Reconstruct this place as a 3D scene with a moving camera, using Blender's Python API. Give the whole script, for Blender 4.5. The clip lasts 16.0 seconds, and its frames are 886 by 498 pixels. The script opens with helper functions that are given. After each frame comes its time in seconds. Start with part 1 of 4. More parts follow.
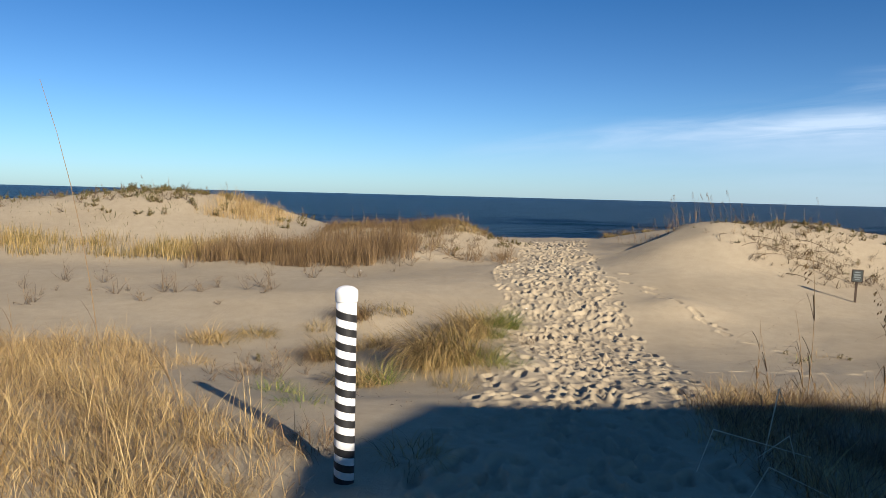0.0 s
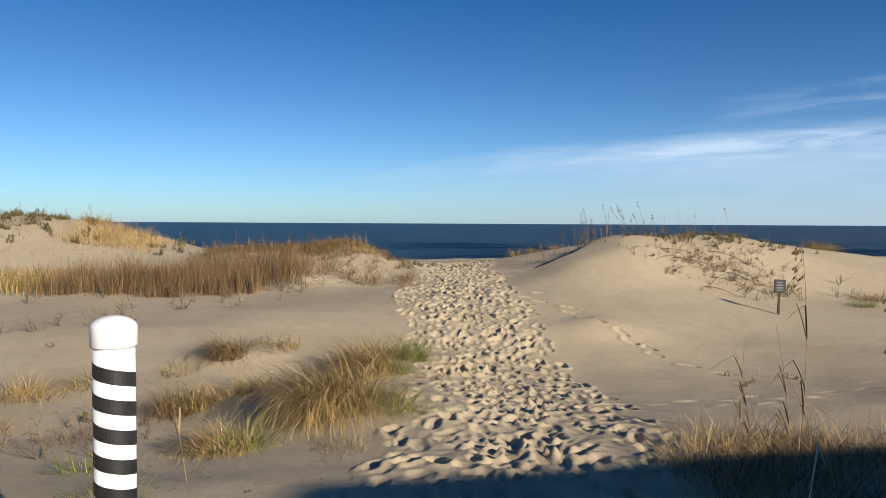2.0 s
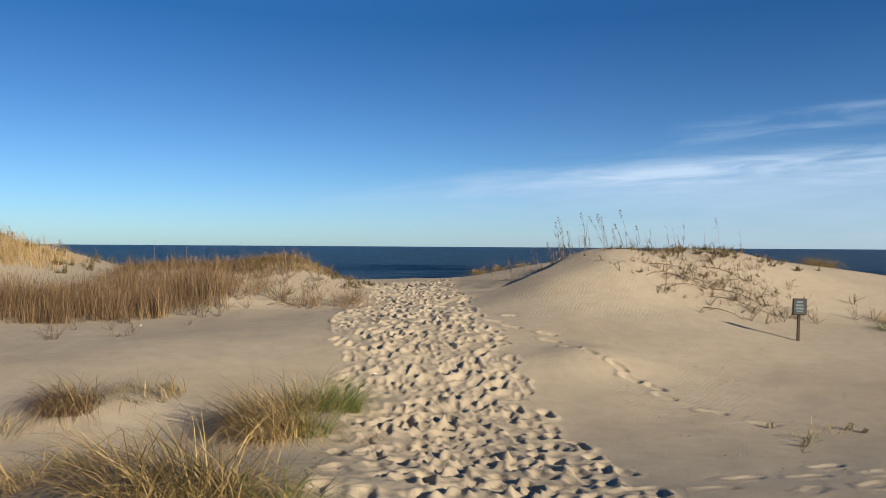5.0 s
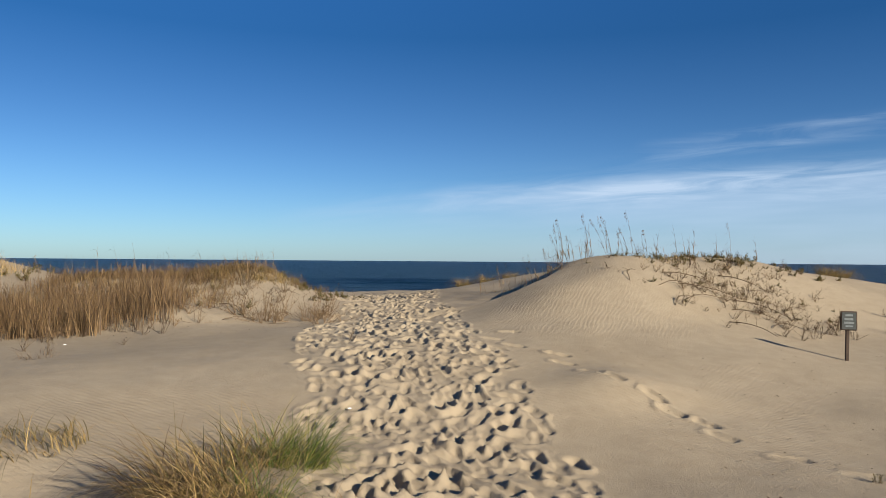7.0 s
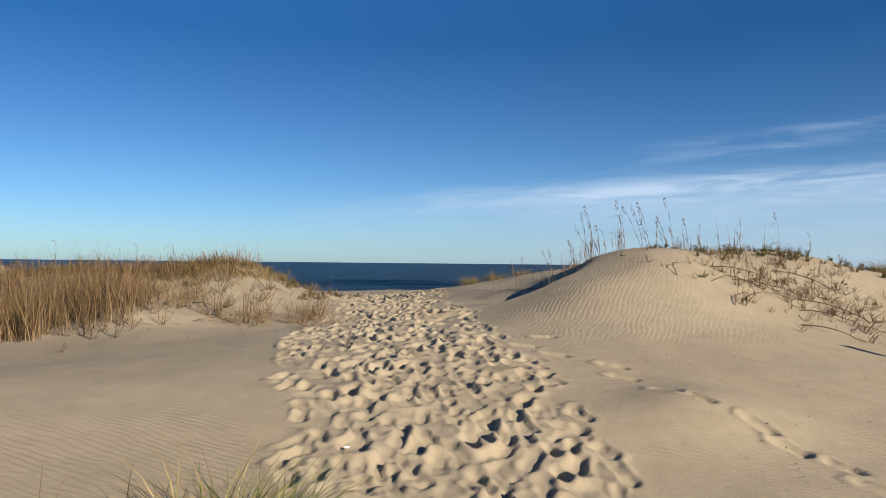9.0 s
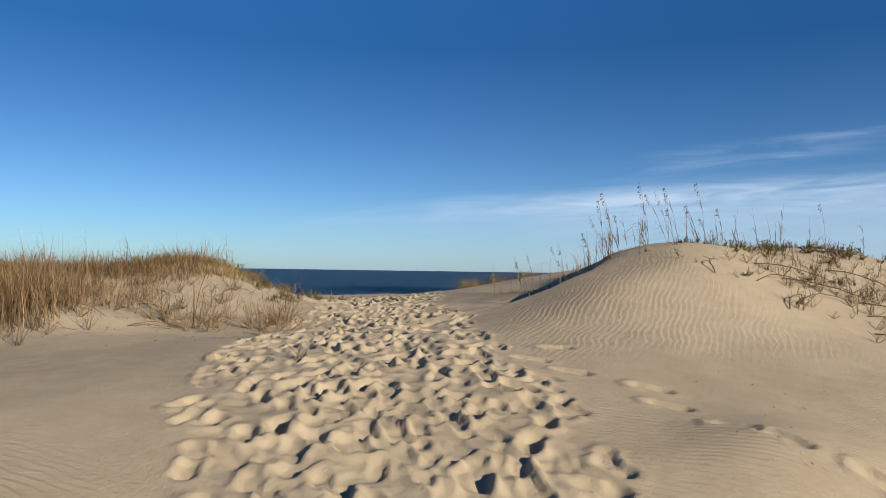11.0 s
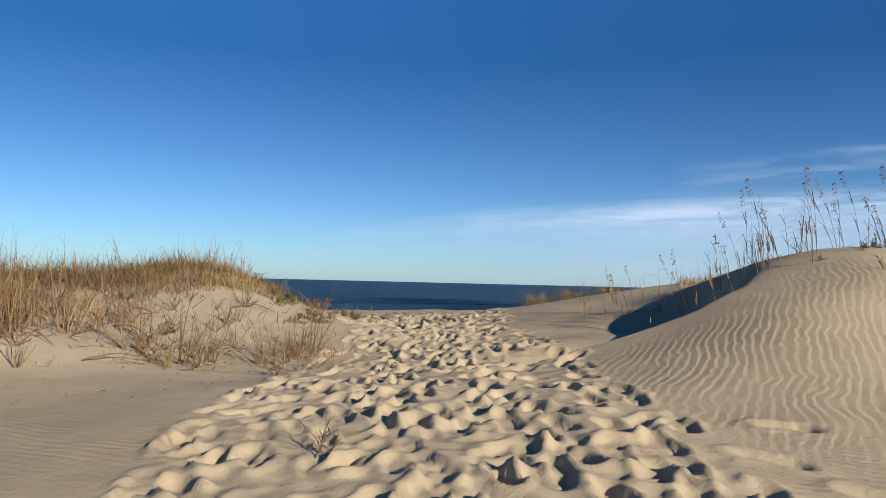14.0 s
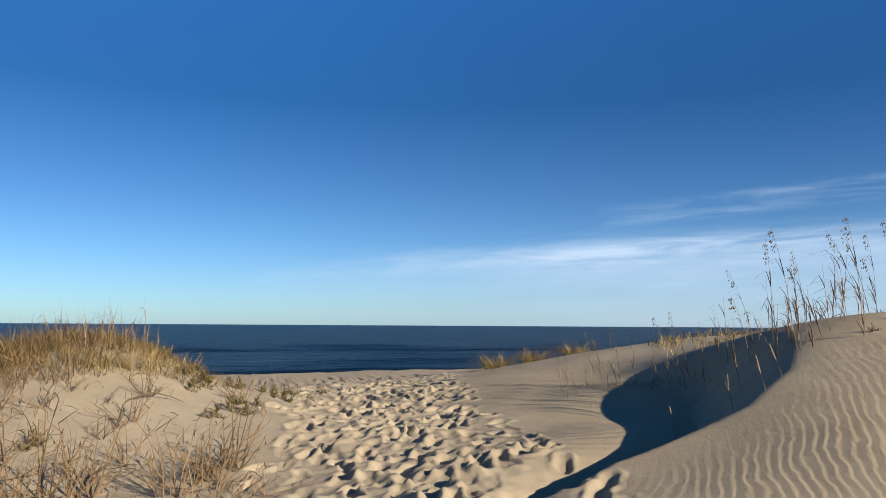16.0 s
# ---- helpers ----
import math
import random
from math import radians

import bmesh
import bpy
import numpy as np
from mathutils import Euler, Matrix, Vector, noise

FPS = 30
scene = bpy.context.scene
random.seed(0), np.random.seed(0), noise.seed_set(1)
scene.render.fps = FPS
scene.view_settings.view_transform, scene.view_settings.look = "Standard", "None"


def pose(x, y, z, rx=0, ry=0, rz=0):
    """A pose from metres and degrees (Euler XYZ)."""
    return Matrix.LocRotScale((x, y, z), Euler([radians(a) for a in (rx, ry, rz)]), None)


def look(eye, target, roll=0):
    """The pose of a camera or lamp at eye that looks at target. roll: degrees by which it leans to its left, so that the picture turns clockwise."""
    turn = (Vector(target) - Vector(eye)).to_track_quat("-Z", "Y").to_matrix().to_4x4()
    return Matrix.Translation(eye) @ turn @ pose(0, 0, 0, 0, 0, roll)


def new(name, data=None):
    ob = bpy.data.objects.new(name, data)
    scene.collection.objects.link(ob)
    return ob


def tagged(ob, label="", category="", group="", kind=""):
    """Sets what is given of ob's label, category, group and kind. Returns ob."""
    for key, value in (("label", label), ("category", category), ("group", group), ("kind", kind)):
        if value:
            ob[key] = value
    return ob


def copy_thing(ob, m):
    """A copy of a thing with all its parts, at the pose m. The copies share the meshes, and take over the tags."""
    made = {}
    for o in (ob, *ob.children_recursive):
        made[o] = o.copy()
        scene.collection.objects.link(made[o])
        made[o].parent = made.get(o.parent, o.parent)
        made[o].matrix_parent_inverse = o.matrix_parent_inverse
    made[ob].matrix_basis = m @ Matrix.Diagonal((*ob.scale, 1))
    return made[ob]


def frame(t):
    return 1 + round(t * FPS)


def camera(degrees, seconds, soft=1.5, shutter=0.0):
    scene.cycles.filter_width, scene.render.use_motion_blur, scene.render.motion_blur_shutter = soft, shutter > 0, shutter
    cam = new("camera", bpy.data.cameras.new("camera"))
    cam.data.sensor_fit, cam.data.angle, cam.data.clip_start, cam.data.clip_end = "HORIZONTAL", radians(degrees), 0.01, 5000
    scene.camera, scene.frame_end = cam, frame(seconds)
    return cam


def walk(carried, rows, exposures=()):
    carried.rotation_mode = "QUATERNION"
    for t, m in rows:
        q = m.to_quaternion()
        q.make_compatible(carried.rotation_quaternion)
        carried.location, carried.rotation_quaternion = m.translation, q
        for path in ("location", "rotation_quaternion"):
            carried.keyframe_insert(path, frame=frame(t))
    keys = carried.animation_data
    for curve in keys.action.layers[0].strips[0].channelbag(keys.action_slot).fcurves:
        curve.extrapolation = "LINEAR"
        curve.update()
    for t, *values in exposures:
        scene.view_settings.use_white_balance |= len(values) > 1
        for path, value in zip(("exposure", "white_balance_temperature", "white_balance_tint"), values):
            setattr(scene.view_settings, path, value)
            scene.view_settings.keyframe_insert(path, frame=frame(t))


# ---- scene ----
cam = camera(63.5, 16.0, soft=0.6)
EXPOSURE = 0.5
METRES, EYE, TILT, LEAN, TURN = 14.0, 1.6, -4.3, -1.46, 0.0
ROWS = [
    (0.0, 0.0, 0.0, 0.0, 0.0, 0.0, -0.0),
    (0.5, -0.0003, 0.0319, -0.0031, -1.95, 0.54, 0.42),
    (1.0, 0.0021, 0.0646, -0.004, -4.32, 1.28, 0.78),
    (1.5, 0.0051, 0.0966, -0.0051, -6.35, 1.88, 1.31),
    (2.0, 0.009, 0.1239, -0.0077, -7.92, 1.98, 1.74),
    (2.5, 0.0106, 0.1523, -0.0087, -9.04, 1.9, 2.08),
    (3.0, 0.0178, 0.1816, -0.0124, -9.74, 1.79, 2.12),
    (3.5, 0.0261, 0.2131, -0.0127, -10.16, 1.86, 1.98),
    (4.0, 0.0326, 0.2418, -0.0135, -10.33, 2.32, 1.87),
    (4.5, 0.041, 0.2724, -0.0134, -10.51, 3.07, 1.87),
    (7.0, 0.0595, 0.4315, -0.0141, -13.09, 4.81, 1.96),
    (7.5, 0.0609, 0.4652, -0.0161, -12.91, 4.58, 1.88),
    (8.0, 0.0635, 0.4981, -0.0165, -12.61, 4.56, 1.88),
    (8.5, 0.0637, 0.5335, -0.0157, -12.65, 4.74, 1.92),
    (9.0, 0.071, 0.5652, -0.0155, -13.59, 4.96, 1.86),
    (11.5, 0.119, 0.7137, -0.0193, -12.86, 5.68, 1.2),
    (12.0, 0.1234, 0.7476, -0.0191, -11.42, 4.93, 0.91),
    (12.5, 0.126, 0.7804, -0.0188, -10.18, 4.66, 0.7),
    (13.0, 0.1239, 0.8132, -0.0142, -9.44, 5.03, 0.7),
    (13.5, 0.1227, 0.8417, -0.0113, -9.55, 5.74, 0.64),
    (14.0, 0.1213, 0.871, -0.0051, -10.5, 6.63, 0.82),
    (14.5, 0.1208, 0.8971, 0.0004, -11.97, 7.93, 1.02),
    (15.0, 0.122, 0.9244, 0.0081, -13.48, 8.88, 1.6),
    (15.5, 0.1211, 0.9515, 0.0179, -14.92, 9.73, 1.97),
    (16.0, 0.1217, 0.979, 0.0255, -16.21, 9.8, 2.26),
]
walk(cam, [(t, pose(0, 0, EYE, TILT, LEAN, TURN) @ pose(METRES * x, METRES * y, METRES * z, 90 + pitch, roll, yaw)) for t, x, y, z, yaw, pitch, roll in ROWS],
     exposures=[(0.0, EXPOSURE + 0.32), (1.5, EXPOSURE + 0.24), (3.5, EXPOSURE + 0.22), (7.0, EXPOSURE + 0.1), (9.0, EXPOSURE + 0.12), (12.0, EXPOSURE + 0.06), (14.0, EXPOSURE + 0.18), (16.0, EXPOSURE + 0.25)])

# ---------------------------------------------------------------- sky and sun
SUN_EL, SUN_AZ = radians(21.5), radians(147.9)      # azimuth clockwise from +y
TO_SUN = Vector((math.sin(SUN_AZ) * math.cos(SUN_EL), math.cos(SUN_AZ) * math.cos(SUN_EL), math.sin(SUN_EL)))

sun = new("sun", bpy.data.lights.new("sun", "SUN"))
sun.data.energy, sun.data.angle, sun.data.color = 5.0, radians(0.55), (1.0, 0.885, 0.73)
sun.matrix_world = look(TO_SUN * 60, (0, 0, 0))

world = bpy.data.worlds.new("sky")
scene.world = world
world.use_nodes = True
wt = world.node_tree
wt.nodes.clear()


def wnode(kind, **inputs):
    n = wt.nodes.new(kind)
    for k, v in inputs.items():
        n.inputs[k.replace("_", " ")].default_value = v
    return n


def wmath(op, a, b=None, c=None, clamp=False):
    n = wt.nodes.new("ShaderNodeMath")
    n.operation, n.use_clamp = op, clamp
    for i, v in enumerate((a, b, c)):
        if v is None:
            continue
        if isinstance(v, (int, float)):
            n.inputs[i].default_value = v
        else:
            wt.links.new(v, n.inputs[i])
    return n.outputs[0]


sky = wt.nodes.new("ShaderNodeTexSky")
sky.sky_type, sky.sun_disc = "NISHITA", False
sky.sun_elevation, sky.sun_rotation = SUN_EL, SUN_AZ
sky.air_density, sky.dust_density, sky.ozone_density, sky.altitude = 1.0, 0.3, 2.5, 0
coords = wt.nodes.new("ShaderNodeTexCoord")
split = wt.nodes.new("ShaderNodeSeparateXYZ")
wt.links.new(coords.outputs["Generated"], split.inputs[0])
# bearing and height of a direction, for thin cirrus streaks
bearing = wmath("ARCTAN2", split.outputs["X"], split.outputs["Y"])
height = wmath("ARCSINE", split.outputs["Z"])
# the upper edge of the cirrus bank climbs away from the open sea and levels out
edge = wmath("SUBTRACT", 0.126, wmath("MULTIPLY", wmath("EXPONENT", wmath("MULTIPLY", wmath("SUBTRACT", bearing, 0.084), -3.2)), 0.043))
over = wmath("SUBTRACT", height, edge)
join = wt.nodes.new("ShaderNodeCombineXYZ")
wt.links.new(wmath("MULTIPLY", bearing, 5.0), join.inputs["X"])
wt.links.new(wmath("MULTIPLY", over, 42.0), join.inputs["Y"])
wisps = wnode("ShaderNodeTexNoise", Scale=1.3, Detail=9.0, Roughness=0.58, Distortion=0.9)
wt.links.new(join.outputs[0], wisps.inputs["Vector"])
patch = wnode("ShaderNodeTexNoise", Scale=0.55, Detail=3.0, Roughness=0.55)
wt.links.new(join.outputs[0], patch.inputs["Vector"])
side = wmath("MULTIPLY_ADD", bearing, 1.7, 0.03, clamp=True)
streaks = wmath("MULTIPLY_ADD", wisps.outputs["Fac"], 3.4, -1.25, clamp=True)
thick = wmath("MULTIPLY_ADD", patch.outputs["Fac"], 2.6, -0.8, clamp=True)


def strand(distance, width):
    d = wmath("MULTIPLY", distance, 1.0 / width)
    return wmath("EXPONENT", wmath("MULTIPLY", wmath("MULTIPLY", d, d), -1.0))


# the bank below its edge, the bright streak along it, two thin strands above
body = wmath("MULTIPLY", wmath("MULTIPLY_ADD", over, -42.0, 0.25, clamp=True), wmath("MULTIPLY_ADD", height, 8.0, 0.45, clamp=True))
bank = wmath("MULTIPLY", body, wmath("MULTIPLY_ADD", thick, 0.34, 0.26))
rim = wmath("MULTIPLY", strand(wmath("ADD", over, 0.016), 0.022), wmath("MULTIPLY", streaks, wmath("MULTIPLY_ADD", thick, 0.6, 0.25)))
climb = wmath("MULTIPLY_ADD", wmath("SUBTRACT", bearing, 0.503), 0.062, 0.141)
high = wmath("MULTIPLY", strand(wmath("SUBTRACT", height, climb), 0.007), wmath("MULTIPLY_ADD", bearing, 9.0, -3.9, clamp=True))
higher = wmath("MULTIPLY", strand(wmath("SUBTRACT", height, wmath("ADD", climb, 0.017)), 0.006), wmath("MULTIPLY_ADD", bearing, 9.0, -4.4, clamp=True))
strands = wmath("MULTIPLY", wmath("ADD", high, higher), wmath("MULTIPLY_ADD", streaks, 0.27, 0.02))
cirrus = wmath("ADD", wmath("MULTIPLY", side, wmath("ADD", bank, rim)), strands, clamp=True)
veil = wmath("MULTIPLY", wmath("MULTIPLY_ADD", bearing, 0.45, 0.14, clamp=True), wmath("SUBTRACT", 1.0, wmath("MULTIPLY", height, 9.0), clamp=True))
# deeper blue aloft, clear pale air over the sea
level = wnode("ShaderNodeMix")
level.data_type, level.blend_type = "RGBA", "MULTIPLY"
level.inputs["Factor"].default_value = 1.0
level.inputs["B"].default_value = (0.14, 0.14, 0.14, 1)
wt.links.new(sky.outputs[0], level.inputs["A"])
ramp = wnode("ShaderNodeMix")
ramp.data_type = "RGBA"
wt.links.new(wmath("MULTIPLY", height, 3.3, clamp=True), ramp.inputs["Factor"])
ramp.inputs["A"].default_value = (0.38, 0.575, 0.87, 1)
ramp.inputs["B"].default_value = (0.085, 0.252, 0.44, 1)
tint = wnode("ShaderNodeMix")
tint.data_type, tint.blend_type = "RGBA", "MULTIPLY"
tint.inputs["Factor"].default_value = 1.0
wt.links.new(level.outputs["Result"], tint.inputs["A"])
wt.links.new(ramp.outputs["Result"], tint.inputs["B"])
aloft = wnode("ShaderNodeMix")
aloft.data_type, aloft.blend_type = "RGBA", "MULTIPLY"
aloft.inputs["Factor"].default_value = 1.0
rise = wmath("MINIMUM", wmath("MULTIPLY", wmath("MAXIMUM", wmath("SUBTRACT", height, 0.15), 0.0), 2.0), 0.62)
fade = wmath("SUBTRACT", 1.0, wmath("MULTIPLY", wmath("SUBTRACT", height, 0.46), 2.0), clamp=True)
lift = wmath("MULTIPLY_ADD", wmath("MULTIPLY", wmath("MULTIPLY", rise, rise), fade), 2.2, 1.0)
wt.links.new(tint.outputs["Result"], aloft.inputs["A"])
wt.links.new(lift, aloft.inputs["B"])
mix = wnode("ShaderNodeMix")
mix.data_type = "RGBA"
wt.links.new(wmath("ADD", wmath("MULTIPLY", cirrus, 0.9), wmath("MULTIPLY", veil, 0.6), clamp=True), mix.inputs["Factor"])
wt.links.new(aloft.outputs["Result"], mix.inputs["A"])
mix.inputs["B"].default_value = (0.52, 0.66, 0.84, 1)
back = wnode("ShaderNodeBackground", Strength=2 ** -EXPOSURE)
wt.links.new(mix.outputs["Result"], back.inputs["Color"])
wout = wt.nodes.new("ShaderNodeOutputWorld")
wt.links.new(back.outputs[0], wout.inputs[0])


# ---------------------------------------------------------------- materials
class Mat:
    """A small builder for node materials."""

    def __init__(self, name, rough=0.8, metal=0.0, specular=0.5):
        self.mat = bpy.data.materials.new(name)
        self.mat.use_nodes = True
        self.tree = self.mat.node_tree
        self.bsdf = self.tree.nodes["Principled BSDF"]
        self.bsdf.inputs["Roughness"].default_value = rough
        self.bsdf.inputs["Metallic"].default_value = metal
        self.bsdf.inputs["Specular IOR Level"].default_value = specular
        self.place = self.tree.nodes.new("ShaderNodeTexCoord").outputs["Object"]

    def node(self, kind, vector=None, **inputs):
        n = self.tree.nodes.new(kind)
        for k, v in inputs.items():
            n.inputs[k.replace("_", " ")].default_value = v
        if vector is not None:
            self.tree.links.new(vector, n.inputs["Vector"])
        return n

    def noise(self, scale, detail=4.0, rough=0.55, stretch=None):
        v = self.place
        if stretch:
            m = self.node("ShaderNodeMapping", v)
            m.inputs["Scale"].default_value = stretch
            v = m.outputs[0]
        return self.node("ShaderNodeTexNoise", v, Scale=scale, Detail=detail, Roughness=rough).outputs["Fac"]

    def ramp(self, fac, *stops):
        n = self.tree.nodes.new("ShaderNodeValToRGB")
        el = n.color_ramp.elements
        while len(el) < len(stops):
            el.new(0.5)
        for e, (p, c) in zip(el, stops):
            e.position, e.color = p, (*c, 1)
        self.tree.links.new(fac, n.inputs[0])
        return n.outputs[0]

    def mix(self, fac, a, b, blend="MIX"):
        n = self.tree.nodes.new("ShaderNodeMix")
        n.data_type, n.blend_type = "RGBA", blend
        for key, v in (("Factor", fac), ("A", a), ("B", b)):
            if isinstance(v, (int, float)):
                n.inputs[key].default_value = v
            elif isinstance(v, tuple):
                n.inputs[key].default_value = (*v, 1)
            else:
                self.tree.links.new(v, n.inputs[key])
        return n.outputs["Result"]

    def math(self, op, a, b=0.0, clamp=False):
        n = self.tree.nodes.new("ShaderNodeMath")
        n.operation, n.use_clamp = op, clamp
        for i, v in enumerate((a, b)):
            if isinstance(v, (int, float)):
                n.inputs[i].default_value = v
            else:
                self.tree.links.new(v, n.inputs[i])
        return n.outputs[0]

    def colour(self, socket):
        if isinstance(socket, tuple):
            self.bsdf.inputs["Base Color"].default_value = (*socket, 1)
        else:
            self.tree.links.new(socket, self.bsdf.inputs["Base Color"])
        return self

    def bump(self, fac, distance, strength=1.0):
        n = self.tree.nodes.new("ShaderNodeBump")
        n.inputs["Strength"].default_value, n.inputs["Distance"].default_value = strength, distance
        self.tree.links.new(fac, n.inputs["Height"])
        if self.bsdf.inputs["Normal"].is_linked:
            self.tree.links.new(self.bsdf.inputs["Normal"].links[0].from_socket, n.inputs["Normal"])
        self.tree.links.new(n.outputs[0], self.bsdf.inputs["Normal"])
        return self


def make_sand():
    m = Mat("sand", rough=0.95, specular=0.15)
    big = m.ramp(m.noise(0.35, 3), (0.3, (0.352, 0.292, 0.203)), (0.7, (0.418, 0.352, 0.250)))
    mid = m.ramp(m.noise(5.0, 5, 0.6), (0.3, (0.86, 0.85, 0.84)), (0.7, (1.0, 1.0, 1.0)))
    grain = m.ramp(m.noise(420, 2), (0.32, (0.80, 0.78, 0.75)), (0.6, (1.05, 1.04, 1.02)))
    fleck = m.ramp(m.noise(75, 2, 0.7), (0.24, (0.35, 0.30, 0.25)), (0.28, (1.0, 1.0, 1.0)))
    c = m.mix(1.0, big, mid, "MULTIPLY")
    c = m.mix(1.0, c, grain, "MULTIPLY")
    m.colour(m.mix(0.6, c, fleck, "MULTIPLY"))
    # wind ripples where the ground's own masks say so
    sep = m.node("ShaderNodeSeparateXYZ", m.place)
    warp_wide, warp_fine, vary = m.noise(1.3, 3, 0.5), m.noise(6.5, 2, 0.5), m.noise(1.1, 3, 0.6)
    for mask, nx, ny, wide, warp, height in (("dune_ripple", 0.80, -0.60, 0.062, 0.30, 0.0016), ("flat_ripple", 0.62, 0.78, 0.052, 0.22, 0.0016), ("lee_ripple", 0.2, 0.98, 0.13, 0.22, 0.0020)):
        along = m.math("ADD", m.math("MULTIPLY", sep.outputs["X"], nx), m.math("MULTIPLY", sep.outputs["Y"], ny))
        along = m.math("ADD", along, m.math("MULTIPLY", warp_wide, warp))
        along = m.math("ADD", along, m.math("MULTIPLY", warp_fine, 0.055))
        wave = m.math("SINE", m.math("MULTIPLY", along, 2 * math.pi / wide))
        wave = m.math("ADD", wave, m.math("MULTIPLY", m.math("SINE", m.math("MULTIPLY", along, 4 * math.pi / wide)), -0.22))
        at = m.tree.nodes.new("ShaderNodeAttribute")
        at.attribute_name = mask
        rise = m.math("MULTIPLY", wave, m.math("MULTIPLY", at.outputs["Fac"], m.math("MULTIPLY", m.math("SUBTRACT", vary, 0.22), 2.2, clamp=True)))
        m.bump(rise, height, 1.0)
    m.bump(m.noise(9, 4, 0.6), 0.010, 0.3)
    m.bump(m.noise(30, 5, 0.7), 0.010, 0.6)
    m.bump(m.noise(95, 3, 0.6), 0.004, 0.5)
    m.bump(m.noise(260, 2), 0.002, 0.6)
    return m.mat


def make_water():
    m = Mat("sea_water", rough=0.30, specular=0.02)
    c = m.ramp(m.noise(0.03, 5, 0.65, (0.3, 1.8, 1)), (0.35, (0.0016, 0.0075, 0.016)), (0.68, (0.0048, 0.019, 0.035)))
    fine = m.ramp(m.noise(0.35, 6, 0.7, (0.25, 1.6, 1)), (0.35, (0.4, 0.42, 0.46)), (0.7, (1.6, 1.5, 1.45)))
    m.colour(m.mix(1.0, c, fine, "MULTIPLY"))
    m.bump(m.noise(0.22, 6, 0.62, (0.35, 1.3, 1)), 1.3, 0.9)
    m.bump(m.noise(1.6, 5, 0.65, (0.5, 1.2, 1)), 0.2, 0.9)
    return m.mat


def make_blade(name, *stops, rough=0.6):
    """Leaf or stem colour, varied from blade to blade."""
    m = Mat(name, rough=rough, specular=0.3)
    rnd = m.tree.nodes.new("ShaderNodeNewGeometry").outputs["Random Per Island"]
    c = m.ramp(rnd, *stops)
    streak = m.ramp(m.noise(18, 3, 0.6), (0.3, (0.72, 0.70, 0.66)), (0.7, (1.1, 1.08, 1.05)))
    m.colour(m.mix(1.0, c, streak, "MULTIPLY"))
    m.bsdf.inputs["Transmission Weight"].default_value = 0.0
    return m.mat


SAND, WATER = make_sand(), make_water()
STRAW = make_blade("straw", (0.0, (0.193, 0.117, 0.046)), (0.25, (0.378, 0.258, 0.104)), (0.7, (0.532, 0.394, 0.192)), (1.0, (0.242, 0.152, 0.064)))
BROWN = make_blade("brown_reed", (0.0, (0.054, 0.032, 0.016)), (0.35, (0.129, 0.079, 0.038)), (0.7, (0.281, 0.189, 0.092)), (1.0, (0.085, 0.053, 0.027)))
MIXED = make_blade("mixed_grass", (0.0, (0.050, 0.045, 0.012)), (0.3, (0.133, 0.101, 0.028)), (0.58, (0.282, 0.187, 0.063)), (1.0, (0.515, 0.383, 0.168)))
GREEN = make_blade("green_grass", (0.0, (0.051, 0.089, 0.014)), (0.45, (0.111, 0.153, 0.027)), (0.75, (0.212, 0.212, 0.047)), (1.0, (0.425, 0.348, 0.128)))
DARKLEAF = make_blade("dune_leaf", (0.0, (0.059, 0.063, 0.018)), (0.5, (0.119, 0.105, 0.032)), (1.0, (0.210, 0.150, 0.059)))
STALK = make_blade("dry_stalk", (0.0, (0.161, 0.103, 0.052)), (0.5, (0.264, 0.179, 0.094)), (1.0, (0.117, 0.072, 0.036)))
SEED = make_blade("seed_husk", (0.0, (0.088, 0.055, 0.028)), (0.5, (0.143, 0.094, 0.044)), (1.0, (0.198, 0.138, 0.066)), rough=0.8)
TWIG = make_blade("dead_twig", (0.0, (0.075, 0.053, 0.034)), (0.5, (0.128, 0.090, 0.056)), (1.0, (0.180, 0.135, 0.083)), rough=0.85)


def make_plain(name, dark, light, scale, rough, spec=0.5, bump=0.0):
    m = Mat(name, rough=rough, specular=spec)
    m.colour(m.ramp(m.noise(scale, 5, 0.6), (0.3, dark), (0.7, light)))
    if bump:
        m.bump(m.noise(scale * 3, 4), bump, 0.6)
    return m.mat


WHITE_PLASTIC = make_plain("white_plastic", (0.70, 0.69, 0.66), (0.82, 0.81, 0.79), 9, 0.38, bump=0.0006)
BLACK_TAPE = make_plain("black_tape", (0.012, 0.012, 0.013), (0.026, 0.025, 0.025), 22, 0.45, bump=0.0008)
SIGN_PAINT = make_plain("sign_paint", (0.030, 0.036, 0.034), (0.070, 0.080, 0.074), 14, 0.6, bump=0.001)
SIGN_LETTER = make_plain("sign_letter", (0.13, 0.15, 0.15), (0.22, 0.25, 0.25), 30, 0.6)
DARK_WOOD = make_plain("dark_wood", (0.035, 0.022, 0.014), (0.085, 0.055, 0.035), 18, 0.8, bump=0.002)
CLAPBOARD = make_plain("weathered_boards", (0.30, 0.27, 0.23), (0.42, 0.38, 0.33), 3, 0.8, bump=0.002)
ROOFING = make_plain("roof_shingle", (0.09, 0.085, 0.08), (0.15, 0.14, 0.13), 6, 0.9, bump=0.004)
PALE_STEM = make_plain("pale_stem", (0.42, 0.36, 0.26), (0.56, 0.49, 0.37), 30, 0.6)
SHELL = make_plain("shell", (0.62, 0.58, 0.52), (0.80, 0.77, 0.72), 40, 0.5)


